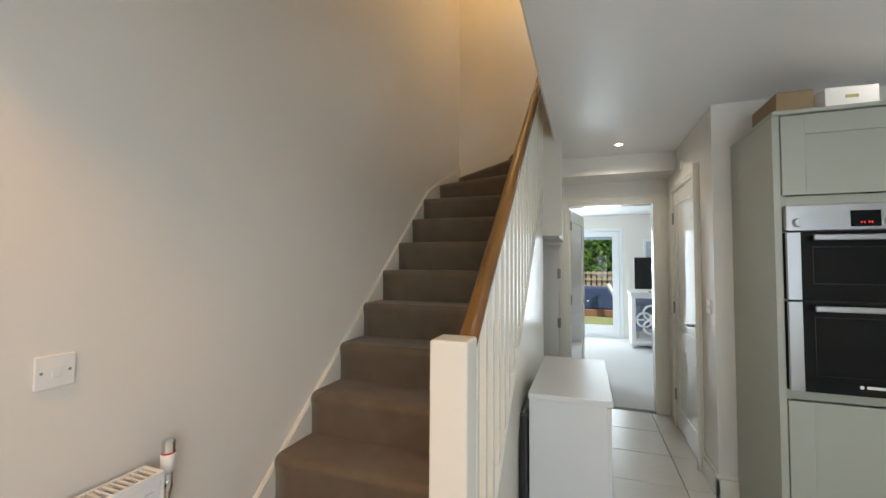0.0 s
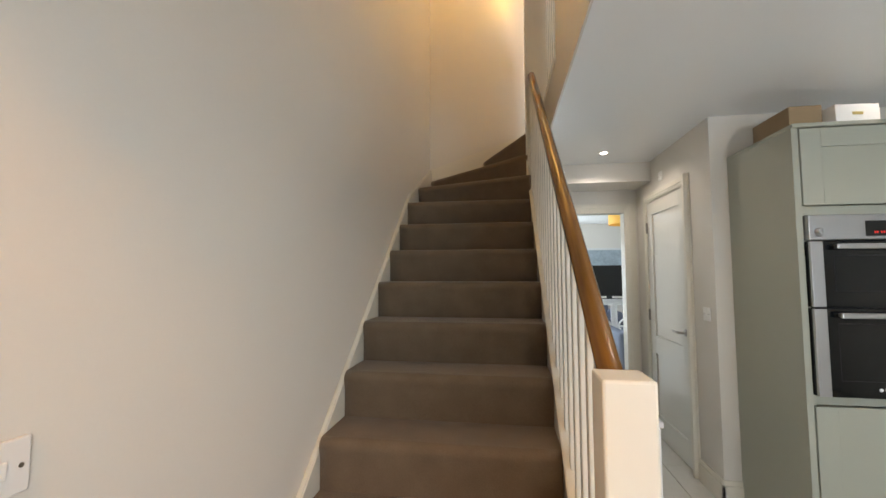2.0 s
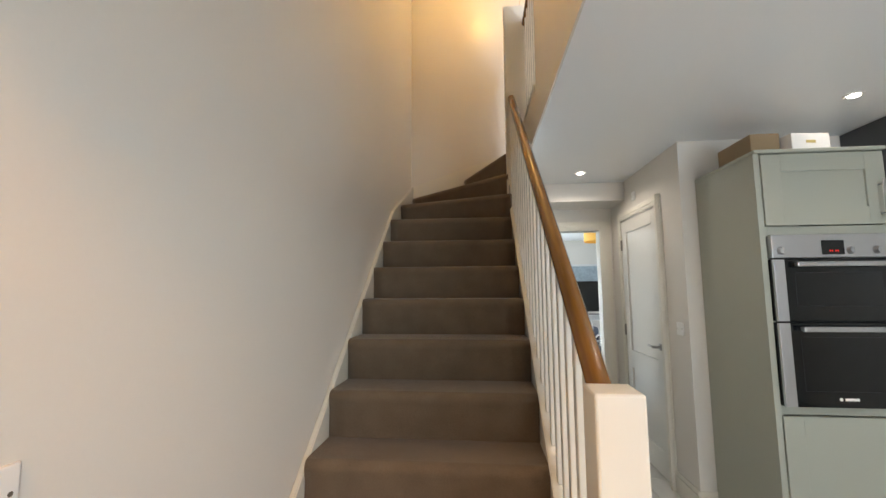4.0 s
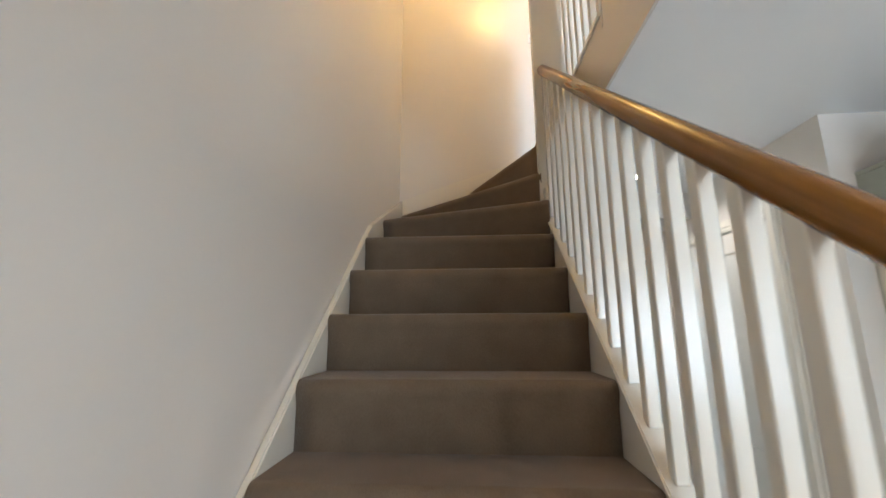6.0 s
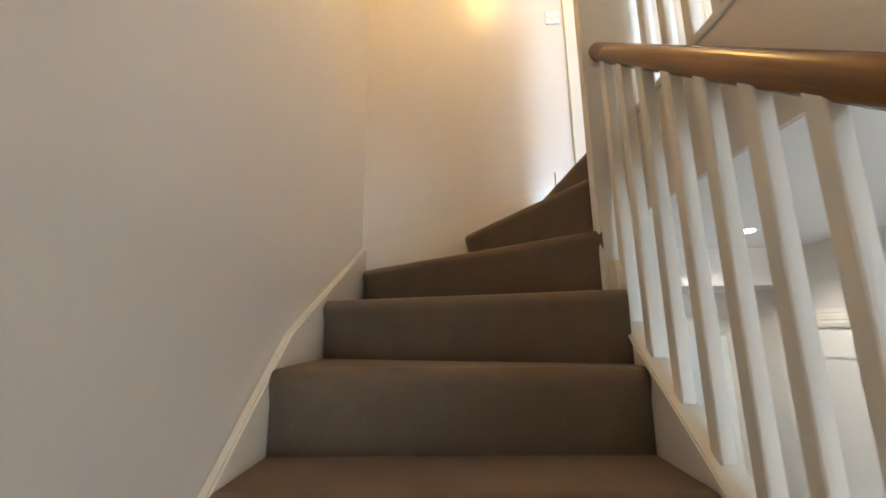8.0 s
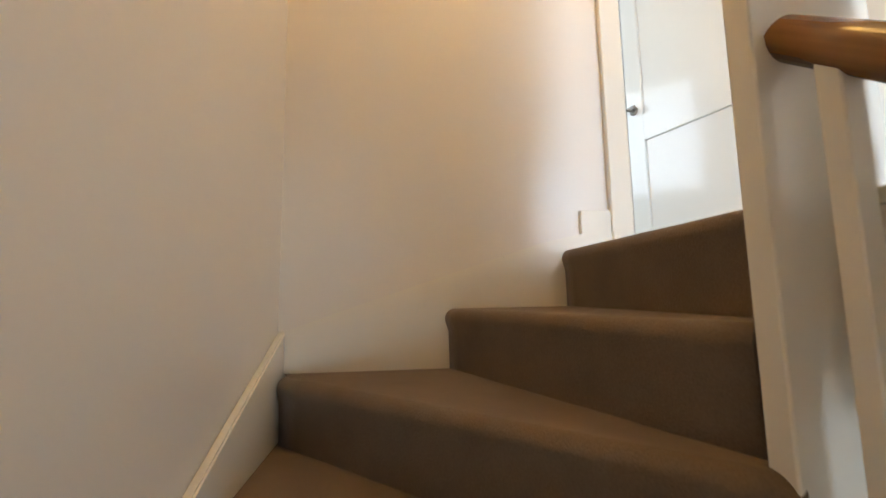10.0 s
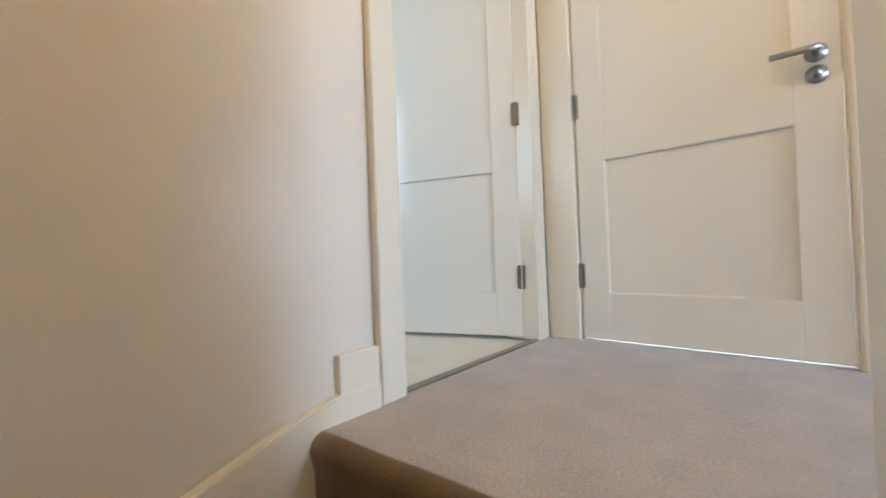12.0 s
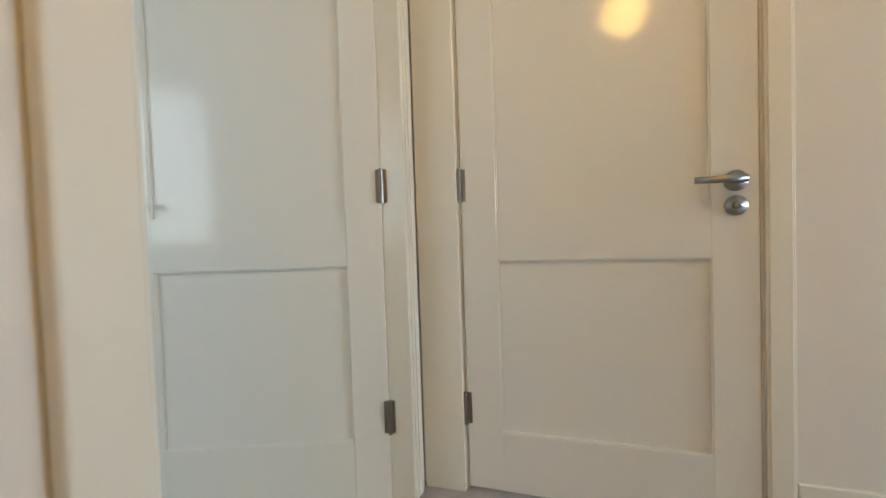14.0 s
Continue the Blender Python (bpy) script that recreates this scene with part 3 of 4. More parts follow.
# ---- doors ----
def panel_door(name, w, h, t, label, handle_side, hinges=(0.247, 0.926, 1.72), lever=0.890, latch=False, reach=0.102):
    """A two-panel door in its own frame: hinge edge at u = 0, opening face towards -v. Built along +x with the front at y = 0."""
    d = thing(name, label, "door")
    d["kind"] = "structure"
    stile, low, mid0, mid1, topr = 0.105, 0.177, 0.697, 0.846, 0.11
    zs = [0, low, mid0, mid1, h - topr, h]
    rec = 0.011
    b = bmesh.new()
    add_box(b, 0, 0, 0, stile, t, h, 0.0015, 1)
    add_box(b, w - stile, 0, 0, w, t, h, 0.0015, 1)
    for z0, z1 in ((0, low), (mid0, mid1), (h - topr, h)):
        add_box(b, stile, 0.0, z0, w - stile, t, z1)
    part("door_leaf_frame", b, M_DOOR, d)
    for z0, z1 in ((low, mid0), (mid1, h - topr)):
        b = boxm(stile - 0.002, rec, z0 - 0.002, w - stile + 0.002, t - rec, z1 + 0.002)
        e = 0.004
        for f0, f1 in ((0.003, rec + 0.001), (t - rec - 0.001, t - 0.003)):
            add_box(b, stile, f0, z0, stile + e, f1, z1)
            add_box(b, w - stile - e, f0, z0, w - stile, f1, z1)
            add_box(b, stile + e, f0, z0, w - stile - e, f1, z0 + e)
            add_box(b, stile + e, f0, z1 - e, w - stile - e, f1, z1)
        part("door_panel", b, M_DOOR, d)
    for hz in hinges:
        b = tube([(-0.003, -0.006, hz - 0.05), (-0.003, -0.006, hz + 0.05)], 0.0065, 10)
        add_box(b, -0.018, -0.0015, hz - 0.048, 0.0, 0.0015, hz + 0.048)
        add_box(b, 0.0, -0.0025, hz - 0.048, 0.014, 0.0, hz + 0.048)
        for k in (-0.025, 0.0, 0.025):
            add_box(b, -0.0105, -0.0135, hz + k - 0.001, 0.0045, -0.0125, hz + k + 0.001)
        part("hinge", b, M_HINGE, d, "aged steel hinge")
    x = w - 0.052
    for f, s in ((0.0, -1), (t, 1)):
        b = tube([(x, f, lever), (x, f + s * 0.009, lever)], 0.026, 24)
        add_tube(b, [(x, f + s * 0.008, lever), (x, f + s * 0.048, lever)], 0.010, 14)
        add_tube(b, [(x + 0.008, f + s * 0.050, lever), (x - 0.03, f + s * 0.051, lever), (x - reach, f + s * 0.050, lever + 0.001)], [0.0095, 0.0095, 0.0085], 14)
        part("lever_handle", b, M_SATIN, d, "satin steel lever handle", smooth=True)
        if latch:
            b = tube([(x, f, lever - 0.062), (x, f + s * 0.009, lever - 0.062)], 0.025, 24)
            add_tube(b, [(x, f + s * 0.008, lever - 0.062), (x, f + s * 0.026, lever - 0.062)], [0.011, 0.009], 14)
            part("thumb_turn", b, M_SATIN, d, "round steel privacy turn", smooth=True)
    b = boxm(w - 0.001, 0.008, lever - 0.06, w + 0.0015, t - 0.008, lever + 0.06)
    part("latch_plate", b, M_HINGE, d)
    return d


# closed door on the landing: hinge edge next to the corner
d = panel_door("door_landing_closed", 0.762, 1.972, 0.040, "closed white two-panel door with steel lever handle", 1, latch=True)
d.matrix_world = Matrix(((0, 1, 0, 2.122), (-1, 0, 0, DBB - 0.003), (0, 0, 1, LAND + 0.011), (0, 0, 0, 1)))
# open door into the bedroom
d = panel_door("door_landing_open", 0.760, 1.972, 0.040, "white two-panel door standing open into the room", 1, reach=0.045)
d.matrix_world = pose(2.006, 3.296, LAND + 0.012, 0, 0, 90 + 19) @ Matrix.Diagonal((1, -1, 1, 1))
# closed door in the hall
d = panel_door("door_hall", 0.756, 2.018, 0.040, "closed white two-panel hall door with steel lever", 1, hinges=(0.27, 1.02, 1.80), lever=0.955)
d.matrix_world = Matrix(((0, 1, 0, 2.058), (-1, 0, 0, D1B - 0.002), (0, 0, 1, FL + 0.010), (0, 0, 0, 1)))
# open living room door, swung into the room
d = panel_door("door_living", 0.755, 1.968, 0.040, "white panelled door standing open into the living room", 1, hinges=(0.27, 1.02, 1.80), lever=0.955)
d.matrix_world = pose(1.176, 3.462, FL + 0.012, 0, 0, 80)
# cupboard door under the stairs
d = panel_door("door_understairs", 0.70, 1.55, 0.040, "small white cupboard door beneath the stairs", 1, hinges=(0.27, 0.80, 1.30), lever=0.80)
d.matrix_world = Matrix(((-1, 0, 0, 1.062), (0, 1, 0, 3.272), (0, 0, 1, FL + 0.010), (0, 0, 0, 1)))


# ---- windows ----
def window(name, label, w, h, mull=1):
    """A framed window in the xz plane, lower left at the origin."""
    o = thing(name, label, "window", kind="structure")
    b = bmesh.new()
    f = 0.055
    add_box(b, 0, 0, 0, f, 0.07, h, 0.004, 1)
    add_box(b, w - f, 0, 0, w, 0.07, h, 0.004, 1)
    add_box(b, f, 0, 0, w - f, 0.07, f, 0.004, 1)
    add_box(b, f, 0, h - f, w - f, 0.07, h, 0.004, 1)
    for k in range(mull):
        x = w * (k + 1) / (mull + 1)
        add_box(b, x - 0.03, 0, f, x + 0.03, 0.07, h - f, 0.004, 1)
    part("window_frame", b, M_UPVC, o)
    for k in range(mull + 1):
        g = part("pane", boxm(w * k / (mull + 1) + 0.03, 0.03, f - 0.01, w * (k + 1) / (mull + 1) - 0.03, 0.036, h - f + 0.01), M_GLASS, o)
        g.visible_shadow = False
    part("window_sill", boxm(-0.03, -0.14, -0.03, w + 0.03, 0.0, 0.0, 0.004), M_GLOSS, o)
    return o


window("window_1", "white framed kitchen window", 1.4, 1.2, 1).matrix_world = pose(3.2, -2.64, 0.6, 0, 0, 180)
window("window_2", "white framed landing window", 0.7, 1.4, 0).matrix_world = pose(2.10, -0.64, 2.8, 0, 0, 180)
window("window_3", "white framed upstairs room window", 1.6, 1.1, 1).matrix_world = pose(-0.06, 4.0, 3.35, 0, 0, 90)
# added window, out of view, behind the living room fill lamp
window("window_4", "white framed window added to the unseen living room side", 1.6, 1.3, 1).matrix_world = pose(-1.54, 4.8, 0.55, 0, 0, 90)

# garden door
gd = thing("garden_door", "white framed glazed garden door with a roller blind", "door", kind="structure")
b = bmesh.new()
for x0, x1 in ((1.022, 1.10), (1.955, 2.018)):
    add_box(b, x0, 7.50, FL, x1, 7.60, 2.0, 0.004, 1)
add_box(b, 1.10, 7.50, 1.93, 1.955, 7.60, 2.0, 0.004, 1)
add_box(b, 1.10, 7.50, FL, 1.955, 7.60, FL + 0.05, 0.004, 1)
part("door_frame", b, M_UPVC, gd)
b = bmesh.new()
add_box(b, 1.105, 7.51, FL + 0.052, 1.21, 7.565, 1.925, 0.006)
add_box(b, 1.83, 7.51, FL + 0.052, 1.95, 7.565, 1.925, 0.006)
add_box(b, 1.21, 7.51, FL + 0.052, 1.83, 7.565, FL + 0.24, 0.006)
add_box(b, 1.21, 7.51, 1.82, 1.83, 7.565, 1.925, 0.006)
part("sash", b, M_UPVC, gd)
g = part("pane", boxm(1.205, 7.535, FL + 0.235, 1.835, 7.541, 1.825), M_GLASS, gd)
g.visible_shadow = False
b = bmesh.new()
for k in range(3):
    add_box(b, 1.22, 7.480, 1.765 + 0.022 * k, 1.82, 7.505, 1.782 + 0.022 * k, 0.003)
part("blind", b, M_ART, gd, "grey raised blind slats")
b = tube([(1.22, 7.505, 0.86), (1.22, 7.45, 0.86)], 0.010, 12)
add_tube(b, [(1.22, 7.455, 0.86), (1.32, 7.455, 0.86)], 0.009, 12)
part("lever_handle", b, M_STEEL, gd, "steel lever handle")


# ---- hall and kitchen ----
# tall oven unit
unit = thing("oven_housing", "tall sage-green shaker kitchen unit housing a double oven", "kitchen unit")
UX0, UX1, UY0, UY1 = 2.190, 2.785, 1.352, 1.924
b = bmesh.new()
add_box(b, UX0, UY0 + 0.022, FL + 0.10, UX0 + 0.022, UY1, 1.955, 0.001, 1)
add_box(b, UX1 - 0.022, UY0 + 0.022, FL + 0.10, UX1, UY1, 1.955, 0.001, 1)
add_box(b, UX0 + 0.022, UY0 + 0.04, 1.925, UX1 - 0.022, UY1, 1.955)
add_box(b, UX0 + 0.022, UY0 + 0.022, 1.527, UX1 - 0.022, UY1, 1.570)
add_box(b, UX0 + 0.022, UY0 + 0.022, 0.625, UX1 - 0.022, UY1, 0.668)
add_box(b, UX0 + 0.022, UY1 - 0.02, FL + 0.10, UX1 - 0.022, UY1, 1.925)
part("carcass", b, M_UNIT, unit)
part("side_panel", boxm(UX0 - 0.030, UY0 + 0.006, FL, UX0 - 0.0005, UY1, 1.958, 0.0015), M_UNIT, unit)
part("plinth", boxm(UX0 + 0.01, UY0 + 0.07, FL, UX1, UY0 + 0.09, FL + 0.10), M_UNIT, unit)
b = boxm(UX0 - 0.032, UY0 - 0.008, 1.958, UX1 + 0.01, UY1, 1.978, 0.004)
part("cornice", b, M_UNIT, unit, "thin sage-green top board")


def shaker(name, x0, x1, z0, z1, rail, parent):
    b = bmesh.new()
    y0, y1 = UY0, UY0 + 0.020
    add_box(b, x0, y0, z0, x0 + rail, y1, z1, 0.0015, 1)
    add_box(b, x1 - rail, y0, z0, x1, y1, z1, 0.0015, 1)
    add_box(b, x0 + rail, y0 + 0.0003, z0, x1 - rail, y1, z0 + rail)
    add_box(b, x0 + rail, y0 + 0.0003, z1 - rail, x1 - rail, y1, z1)
    made = part(name, boxm(x0 + rail - 0.002, y0 + 0.010, z0 + rail - 0.002, x1 - rail + 0.002, y1 - 0.002, z1 - rail + 0.002), M_UNIT, parent)
    part("door_frame", b, M_UNIT, made)
    return made


up = shaker("door", UX0 + 0.003, UX1 - 0.003, 1.574, 1.952, 0.092, unit)
b = tube([(2.745, UY0 - 0.030, 1.60), (2.745, UY0 - 0.030, 1.80)], 0.007, 12)
for z in (1.625, 1.775):
    add_tube(b, [(2.745, UY0, z), (2.745, UY0 - 0.03, z)], 0.005, 10)
part("handle", b, M_STEEL, up, "steel bar handle", smooth=True)
lowd = shaker("drawer_front", UX0 + 0.003, UX1 - 0.003, FL + 0.11, 0.620, 0.092, unit)

# double oven, fitted into the unit
oven = thing("double_oven", "built-in steel and black glass double oven", "oven")
OX0, OX1 = UX0 + 0.004, UX1 - 0.004
part("body", boxm(OX0 + 0.03, UY0 + 0.02, 0.68, OX1 - 0.03, UY1 - 0.03, 1.515), M_BLACK_MATT, oven)
panel = part("control_panel", boxm(OX0, UY0 - 0.022, 1.402, OX1, UY0 + 0.02, 1.522, 0.004), M_STEEL, oven, "brushed steel control panel")
disp = part("display", boxm(2.428, UY0 - 0.0245, 1.418, 2.532, UY0 - 0.021, 1.490, 0.001), M_BLACK, panel, "black display window")
b = bmesh.new()
for k, x in enumerate((2.462, 2.472, 2.488, 2.498)):
    add_box(b, x, UY0 - 0.0262, 1.432, x + 0.005, UY0 - 0.0243, 1.441)
part("display_digits", b, M_RED, panel, "red clock digits")
for x in (2.236, 2.560, 2.683):
    b = tube([(x, UY0 - 0.022, 1.440), (x, UY0 - 0.030, 1.440), (x, UY0 - 0.046, 1.440)], [0.021, 0.018, 0.0165], 24)
    add_box(b, x - 0.003, UY0 - 0.049, 1.428, x + 0.003, UY0 - 0.045, 1.455, 0.001)
    part("knob", b, M_STEEL, panel, "round steel knob")


def oven_door(z0, z1, mark):
    dd = part("oven_door", boxm(OX0, UY0 - 0.024, z0, OX1, UY0 + 0.018, z1, 0.003), M_BLACK, oven, "black glass oven door")
    for x0, x1 in ((OX0 - 0.0005, OX0 + 0.052), (OX1 - 0.052, OX1 + 0.0005)):
        part("side_trim", boxm(x0, UY0 - 0.0265, z0 + 0.001, x1, UY0 - 0.010, z1 - 0.001, 0.002), M_STEEL, dd, "brushed steel trim")
    hz = z1 - 0.028
    b = boxm(OX0 + 0.085, UY0 - 0.066, hz - 0.013, OX1 - 0.085, UY0 - 0.050, hz + 0.013, 0.005)
    for x in (OX0 + 0.11, OX1 - 0.11):
        add_box(b, x - 0.012, UY0 - 0.052, hz - 0.009, x + 0.012, UY0 - 0.023, hz + 0.009, 0.002)
    part("handle", b, M_STEEL, dd, "flat steel bar handle")
    b = bmesh.new()
    gx0, gx1, gz0, gz1 = OX0 + 0.095, OX1 - 0.095, z0 + 0.075, z1 - 0.07
    for q in ((gx0, gz0, gx1, gz0 + 0.002), (gx0, gz1, gx1, gz1 + 0.002), (gx0, gz0, gx0 + 0.002, gz1), (gx1, gz0, gx1 + 0.002, gz1)):
        add_box(b, q[0], UY0 - 0.0247, q[1], q[2], UY0 - 0.0238, q[3])
    part("window_line", b, M_BLACK_MATT, dd)
    if mark:
        b = tube([(2.445, UY0 - 0.0235, z0 + 0.04), (2.445, UY0 - 0.0250, z0 + 0.04)], 0.008, 16)
        add_box(b, 2.462, UY0 - 0.0250, z0 + 0.034, 2.525, UY0 - 0.0238, z0 + 0.046)
        part("maker_mark", b, M_PLASTIC, dd, "small pale maker's mark")


oven_door(1.085, 1.397, False)
oven_door(0.672, 1.078, True)


def carton(name, label, w, d, h, mat, m, band=None):
    o = thing(name, label, "box")
    b = boxm(-w / 2, -d / 2, 0, w / 2, d / 2, h * 0.985, 0.003)
    part("carton", b, mat, o)
    b = bmesh.new()
    add_box(b, -w / 2 + 0.002, -d / 2 - 0.001, h * 0.985, -0.002, d / 2 + 0.001, h, 0.001, 1)
    add_box(b, 0.002, -d / 2 - 0.001, h * 0.985, w / 2 - 0.002, d / 2 + 0.001, h, 0.001, 1)
    part("lid_flap", b, mat, o)
    if band:
        part("printed_mark", boxm(-0.025, -d / 2 - 0.002, h * 0.45, 0.025, -d / 2 - 0.0005, h * 0.60), band, o)
    o.matrix_world = m
    return o


carton("cardboard_box", "brown cardboard box on top of the oven unit", 0.152, 0.30, 0.125, M_CARD, pose(2.292, 1.60, 1.978))
carton("cardboard_box", "small brown cardboard box behind the white box", 0.17, 0.22, 0.105, M_CARD, pose(2.475, 1.71, 1.978, 0, 0, 4))
carton("white_box", "white box with a small gold print on the oven unit", 0.205, 0.16, 0.100, M_WHITEBOX, pose(2.475, 1.475, 1.978, 0, 0, 5), M_GOLD)

hood = thing("extractor_hood", "dark grey extractor hood on the kitchen wall", "extractor hood")
part("chimney", boxm(3.08, 1.62, 1.55, 3.43, 1.924, CEIL - 0.003, 0.004), M_HOOD, hood)
part("canopy", prism([(2.86, 1.40), (3.49, 1.40), (3.49, 1.45), (3.35, 1.56), (3.0, 1.56), (2.86, 1.45)], 1, 1.48, 1.924, 0.003), M_HOOD, hood)

# sideboard beside the stairs
sb = thing("sideboard", "low white lacquer sideboard against the stair panel", "sideboard")
part("top", boxm(1.038, 1.100, 0.572, 1.432, 1.985, 0.600, 0.003), M_SIDEBOARD, sb)
part("body", boxm(1.042, 1.106, FL + 0.06, 1.405, 1.979, 0.572, 0.002), M_SIDEBOARD, sb)
part("plinth", boxm(1.06, 1.13, FL, 1.38, 1.955, FL + 0.06), M_SIDEBOARD, sb)
for k in range(2):
    dd = part("door", boxm(1.405, 1.110 + 0.4355 * k, FL + 0.065, 1.424, 1.539 + 0.4355 * k, 0.566, 0.003), M_SIDEBOARD, sb)
bagm = boxm(0.997, 1.085, FL, 1.034, 1.70, 0.50, 0.012)
tagged(finish(bagm, "folded_board", M_BLACK_MATT), "thin black folded board between the sideboard and stairs", "board")


# switches and sockets
def plate(name, label, m, kind="switch", s=0.086):
    o = thing(name, label, kind)
    part("plate", boxm(-s / 2, -0.009, -s / 2, s / 2, 0, s / 2, 0.003), M_PLASTIC, o)
    if kind == "switch":
        part("rocker", boxm(-0.010, -0.0135, -0.014, 0.010, -0.008, 0.014, 0.002), M_PLASTIC, o)
    else:
        # No holes are cut: dark blocks give the shade inside them.
        b = bmesh.new()
        for x, z in ((0, 0.016), (-0.012, -0.004), (0.012, -0.004)):
            add_box(b, x - 0.003, -0.0098, z - 0.005, x + 0.003, -0.0088, z + 0.005)
        part("pin_holes", b, M_HOLE_SHADE, o, "dark blocks painted as the shade in the pin holes")
        part("rocker", boxm(0.022, -0.0125, 0.012, 0.034, -0.008, 0.030, 0.002), M_PLASTIC, o)
    for x in (-0.030, 0.030):
        part("screw", tube([(x, -0.008, 0), (x, -0.0098, 0)], 0.0038, 12), M_HINGE, o, "small steel screw")
    o.matrix_world = m
    return o


ROT_LEFT = Matrix(((0, -1, 0, 0), (1, 0, 0, 0), (0, 0, 1, 0), (0, 0, 0, 1)))
ROT_RIGHT = Matrix(((0, 1, 0, 0), (-1, 0, 0, 0), (0, 0, 1, 0), (0, 0, 0, 1)))
plate("light_switch", "square white rocker light switch on the stair wall", Matrix.Translation((0.0, -0.290, 0.950)) @ ROT_LEFT)
plate("light_switch", "white light switch on the upstairs end wall", Matrix.Translation((1.118, 3.24, 3.748)))
plate("light_switch", "white light switch beside the hall door", Matrix.Translation((2.062, 2.035, 0.981)) @ ROT_RIGHT)
plate("wall_socket", "white double socket low on the landing wall", Matrix.Translation((2.128, 2.005, 3.060)) @ ROT_RIGHT, "socket")
plate("wall_sensor", "small white sensor high on the hall wall", Matrix.Translation((2.062, 2.71, 2.060)) @ ROT_RIGHT, "switch", 0.075)

# radiator with its valve
rad_o = thing("radiator", "white panel radiator with top grille on the wall", "radiator")
RY0, RY1, RZ0, RZ1 = -1.10, -0.068, 0.02, 0.612
b = bmesh.new()
add_box(b, 0.095, RY0 + 0.006, RZ0, 0.105, RY1 - 0.006, RZ1 - 0.012, 0.004)
for k in range(20):
    y = RY0 + 0.05 + k * 0.049
    add_box(b, 0.103, y, RZ0 + 0.03, 0.112, y + 0.026, RZ1 - 0.05, 0.004)
add_box(b, 0.035, RY0 + 0.006, RZ0, 0.045, RY1 - 0.006, RZ1 - 0.012, 0.004)
part("panel", b, M_PLASTIC, rad_o)
b = bmesh.new()
add_box(b, 0.028, RY0, RZ1 - 0.025, 0.036, RY1, RZ1, 0.002)
add_box(b, 0.106, RY0, RZ1 - 0.025, 0.116, RY1, RZ1, 0.002)
for k in range(55):
    y = RY0 + 0.012 + k * 0.0187
    add_box(b, 0.036, y, RZ1 - 0.008, 0.106, y + 0.006, RZ1 - 0.002)
add_box(b, 0.036, RY1 - 0.014, RZ1 - 0.02, 0.106, RY1, RZ1 - 0.0015)
part("top_grille", b, M_PLASTIC, rad_o, "slotted white grille")
part("side_cover", boxm(0.028, RY1 - 0.006, RZ0, 0.116, RY1 + 0.001, RZ1 - 0.001, 0.002), M_PLASTIC, rad_o)
for z in (0.15, 0.50):
    for y in (-0.95, -0.30):
        part("bracket", boxm(0.0, y, z, 0.036, y + 0.05, z + 0.05, 0.002), M_STEEL, rad_o)
VX, VY = 0.075, -0.030
valve = part("valve_body", add_tube(add_tube(bmesh.new(), [(VX, VY, FL), (VX, VY, 0.50), (VX, VY, 0.535), (VX, VY, 0.585)], [0.008, 0.008, 0.015, 0.013], 16), [(VX, VY, 0.545), (VX, RY1 + 0.001, 0.545)], 0.011, 14), M_CHROME, rad_o, "chrome radiator valve", smooth=True)
part("valve_sleeve", tube([(VX, VY, 0.583), (VX, VY, 0.590), (VX, VY, 0.634), (VX, VY, 0.640)], [0.015, 0.0195, 0.0215, 0.020], 24), M_PLASTIC, valve, "white valve sleeve", smooth=True)
part("valve_ring", tube([(VX, VY, 0.639), (VX, VY, 0.645)], 0.0198, 24), M_RUBBER, valve, "thin red ring")
part("valve_cap", tube([(VX, VY, 0.644), (VX, VY, 0.676), (VX, VY, 0.682)], [0.0195, 0.0195, 0.015], 24), M_CHROME, valve, "chrome valve cap")

# downlights; the last two are added out of view
for sx, sy in SPOTS:
    o = thing("downlight", "small round recessed ceiling downlight, lit", "downlight", "kitchen downlights")
    b = bmesh.new()
    add_tube(b, [(sx, sy, CEIL - 0.0005), (sx, sy, CEIL - 0.006)], [0.045, 0.042], 28)
    part("bezel", b, M_PLASTIC, o)
    part("bulb", tube([(sx, sy, CEIL - 0.0062), (sx, sy, CEIL - 0.010)], [0.027, 0.024], 20), M_BULB, o, "glowing bulb")
# ceiling lamps with warm light
def dome(name, label, c, r):
    o = thing(name, label, "ceiling lamp")
    part("rose", tube([(c[0], c[1], c[2]), (c[0], c[1], c[2] - 0.03)], [0.06, 0.05], 24), M_PLASTIC, o)
    b = bmesh.new()
    prof = [(r * math.cos(a), c[2] - 0.02 - 0.5 * r * math.sin(a)) for a in [math.pi / 2 * k / 7 for k in range(8)]]
    add_tube(b, [(c[0], c[1], z) for _, z in prof], [max(q, 0.004) for q, _ in prof], 28)
    s = part("shade", b, M_LAMP, o, "warm glowing glass shade", smooth=True)
    s.visible_shadow = False
    return o


dome("ceiling_lamp", "warm glowing glass dome lamp over the stairs", (STAIR_LAMP[0], STAIR_LAMP[1], TOP), 0.15)
o = thing("downlight", "small round recessed warm downlight in the entrance", "downlight")
part("bezel", tube([(HALL_LAMP[0], HALL_LAMP[1], CEIL - 0.0005), (HALL_LAMP[0], HALL_LAMP[1], CEIL - 0.006)], [0.045, 0.042], 28), M_PLASTIC, o)
part("bulb", tube([(HALL_LAMP[0], HALL_LAMP[1], CEIL - 0.0062), (HALL_LAMP[0], HALL_LAMP[1], CEIL - 0.010)], [0.027, 0.024], 20), M_LAMP, o, "warm glowing bulb")


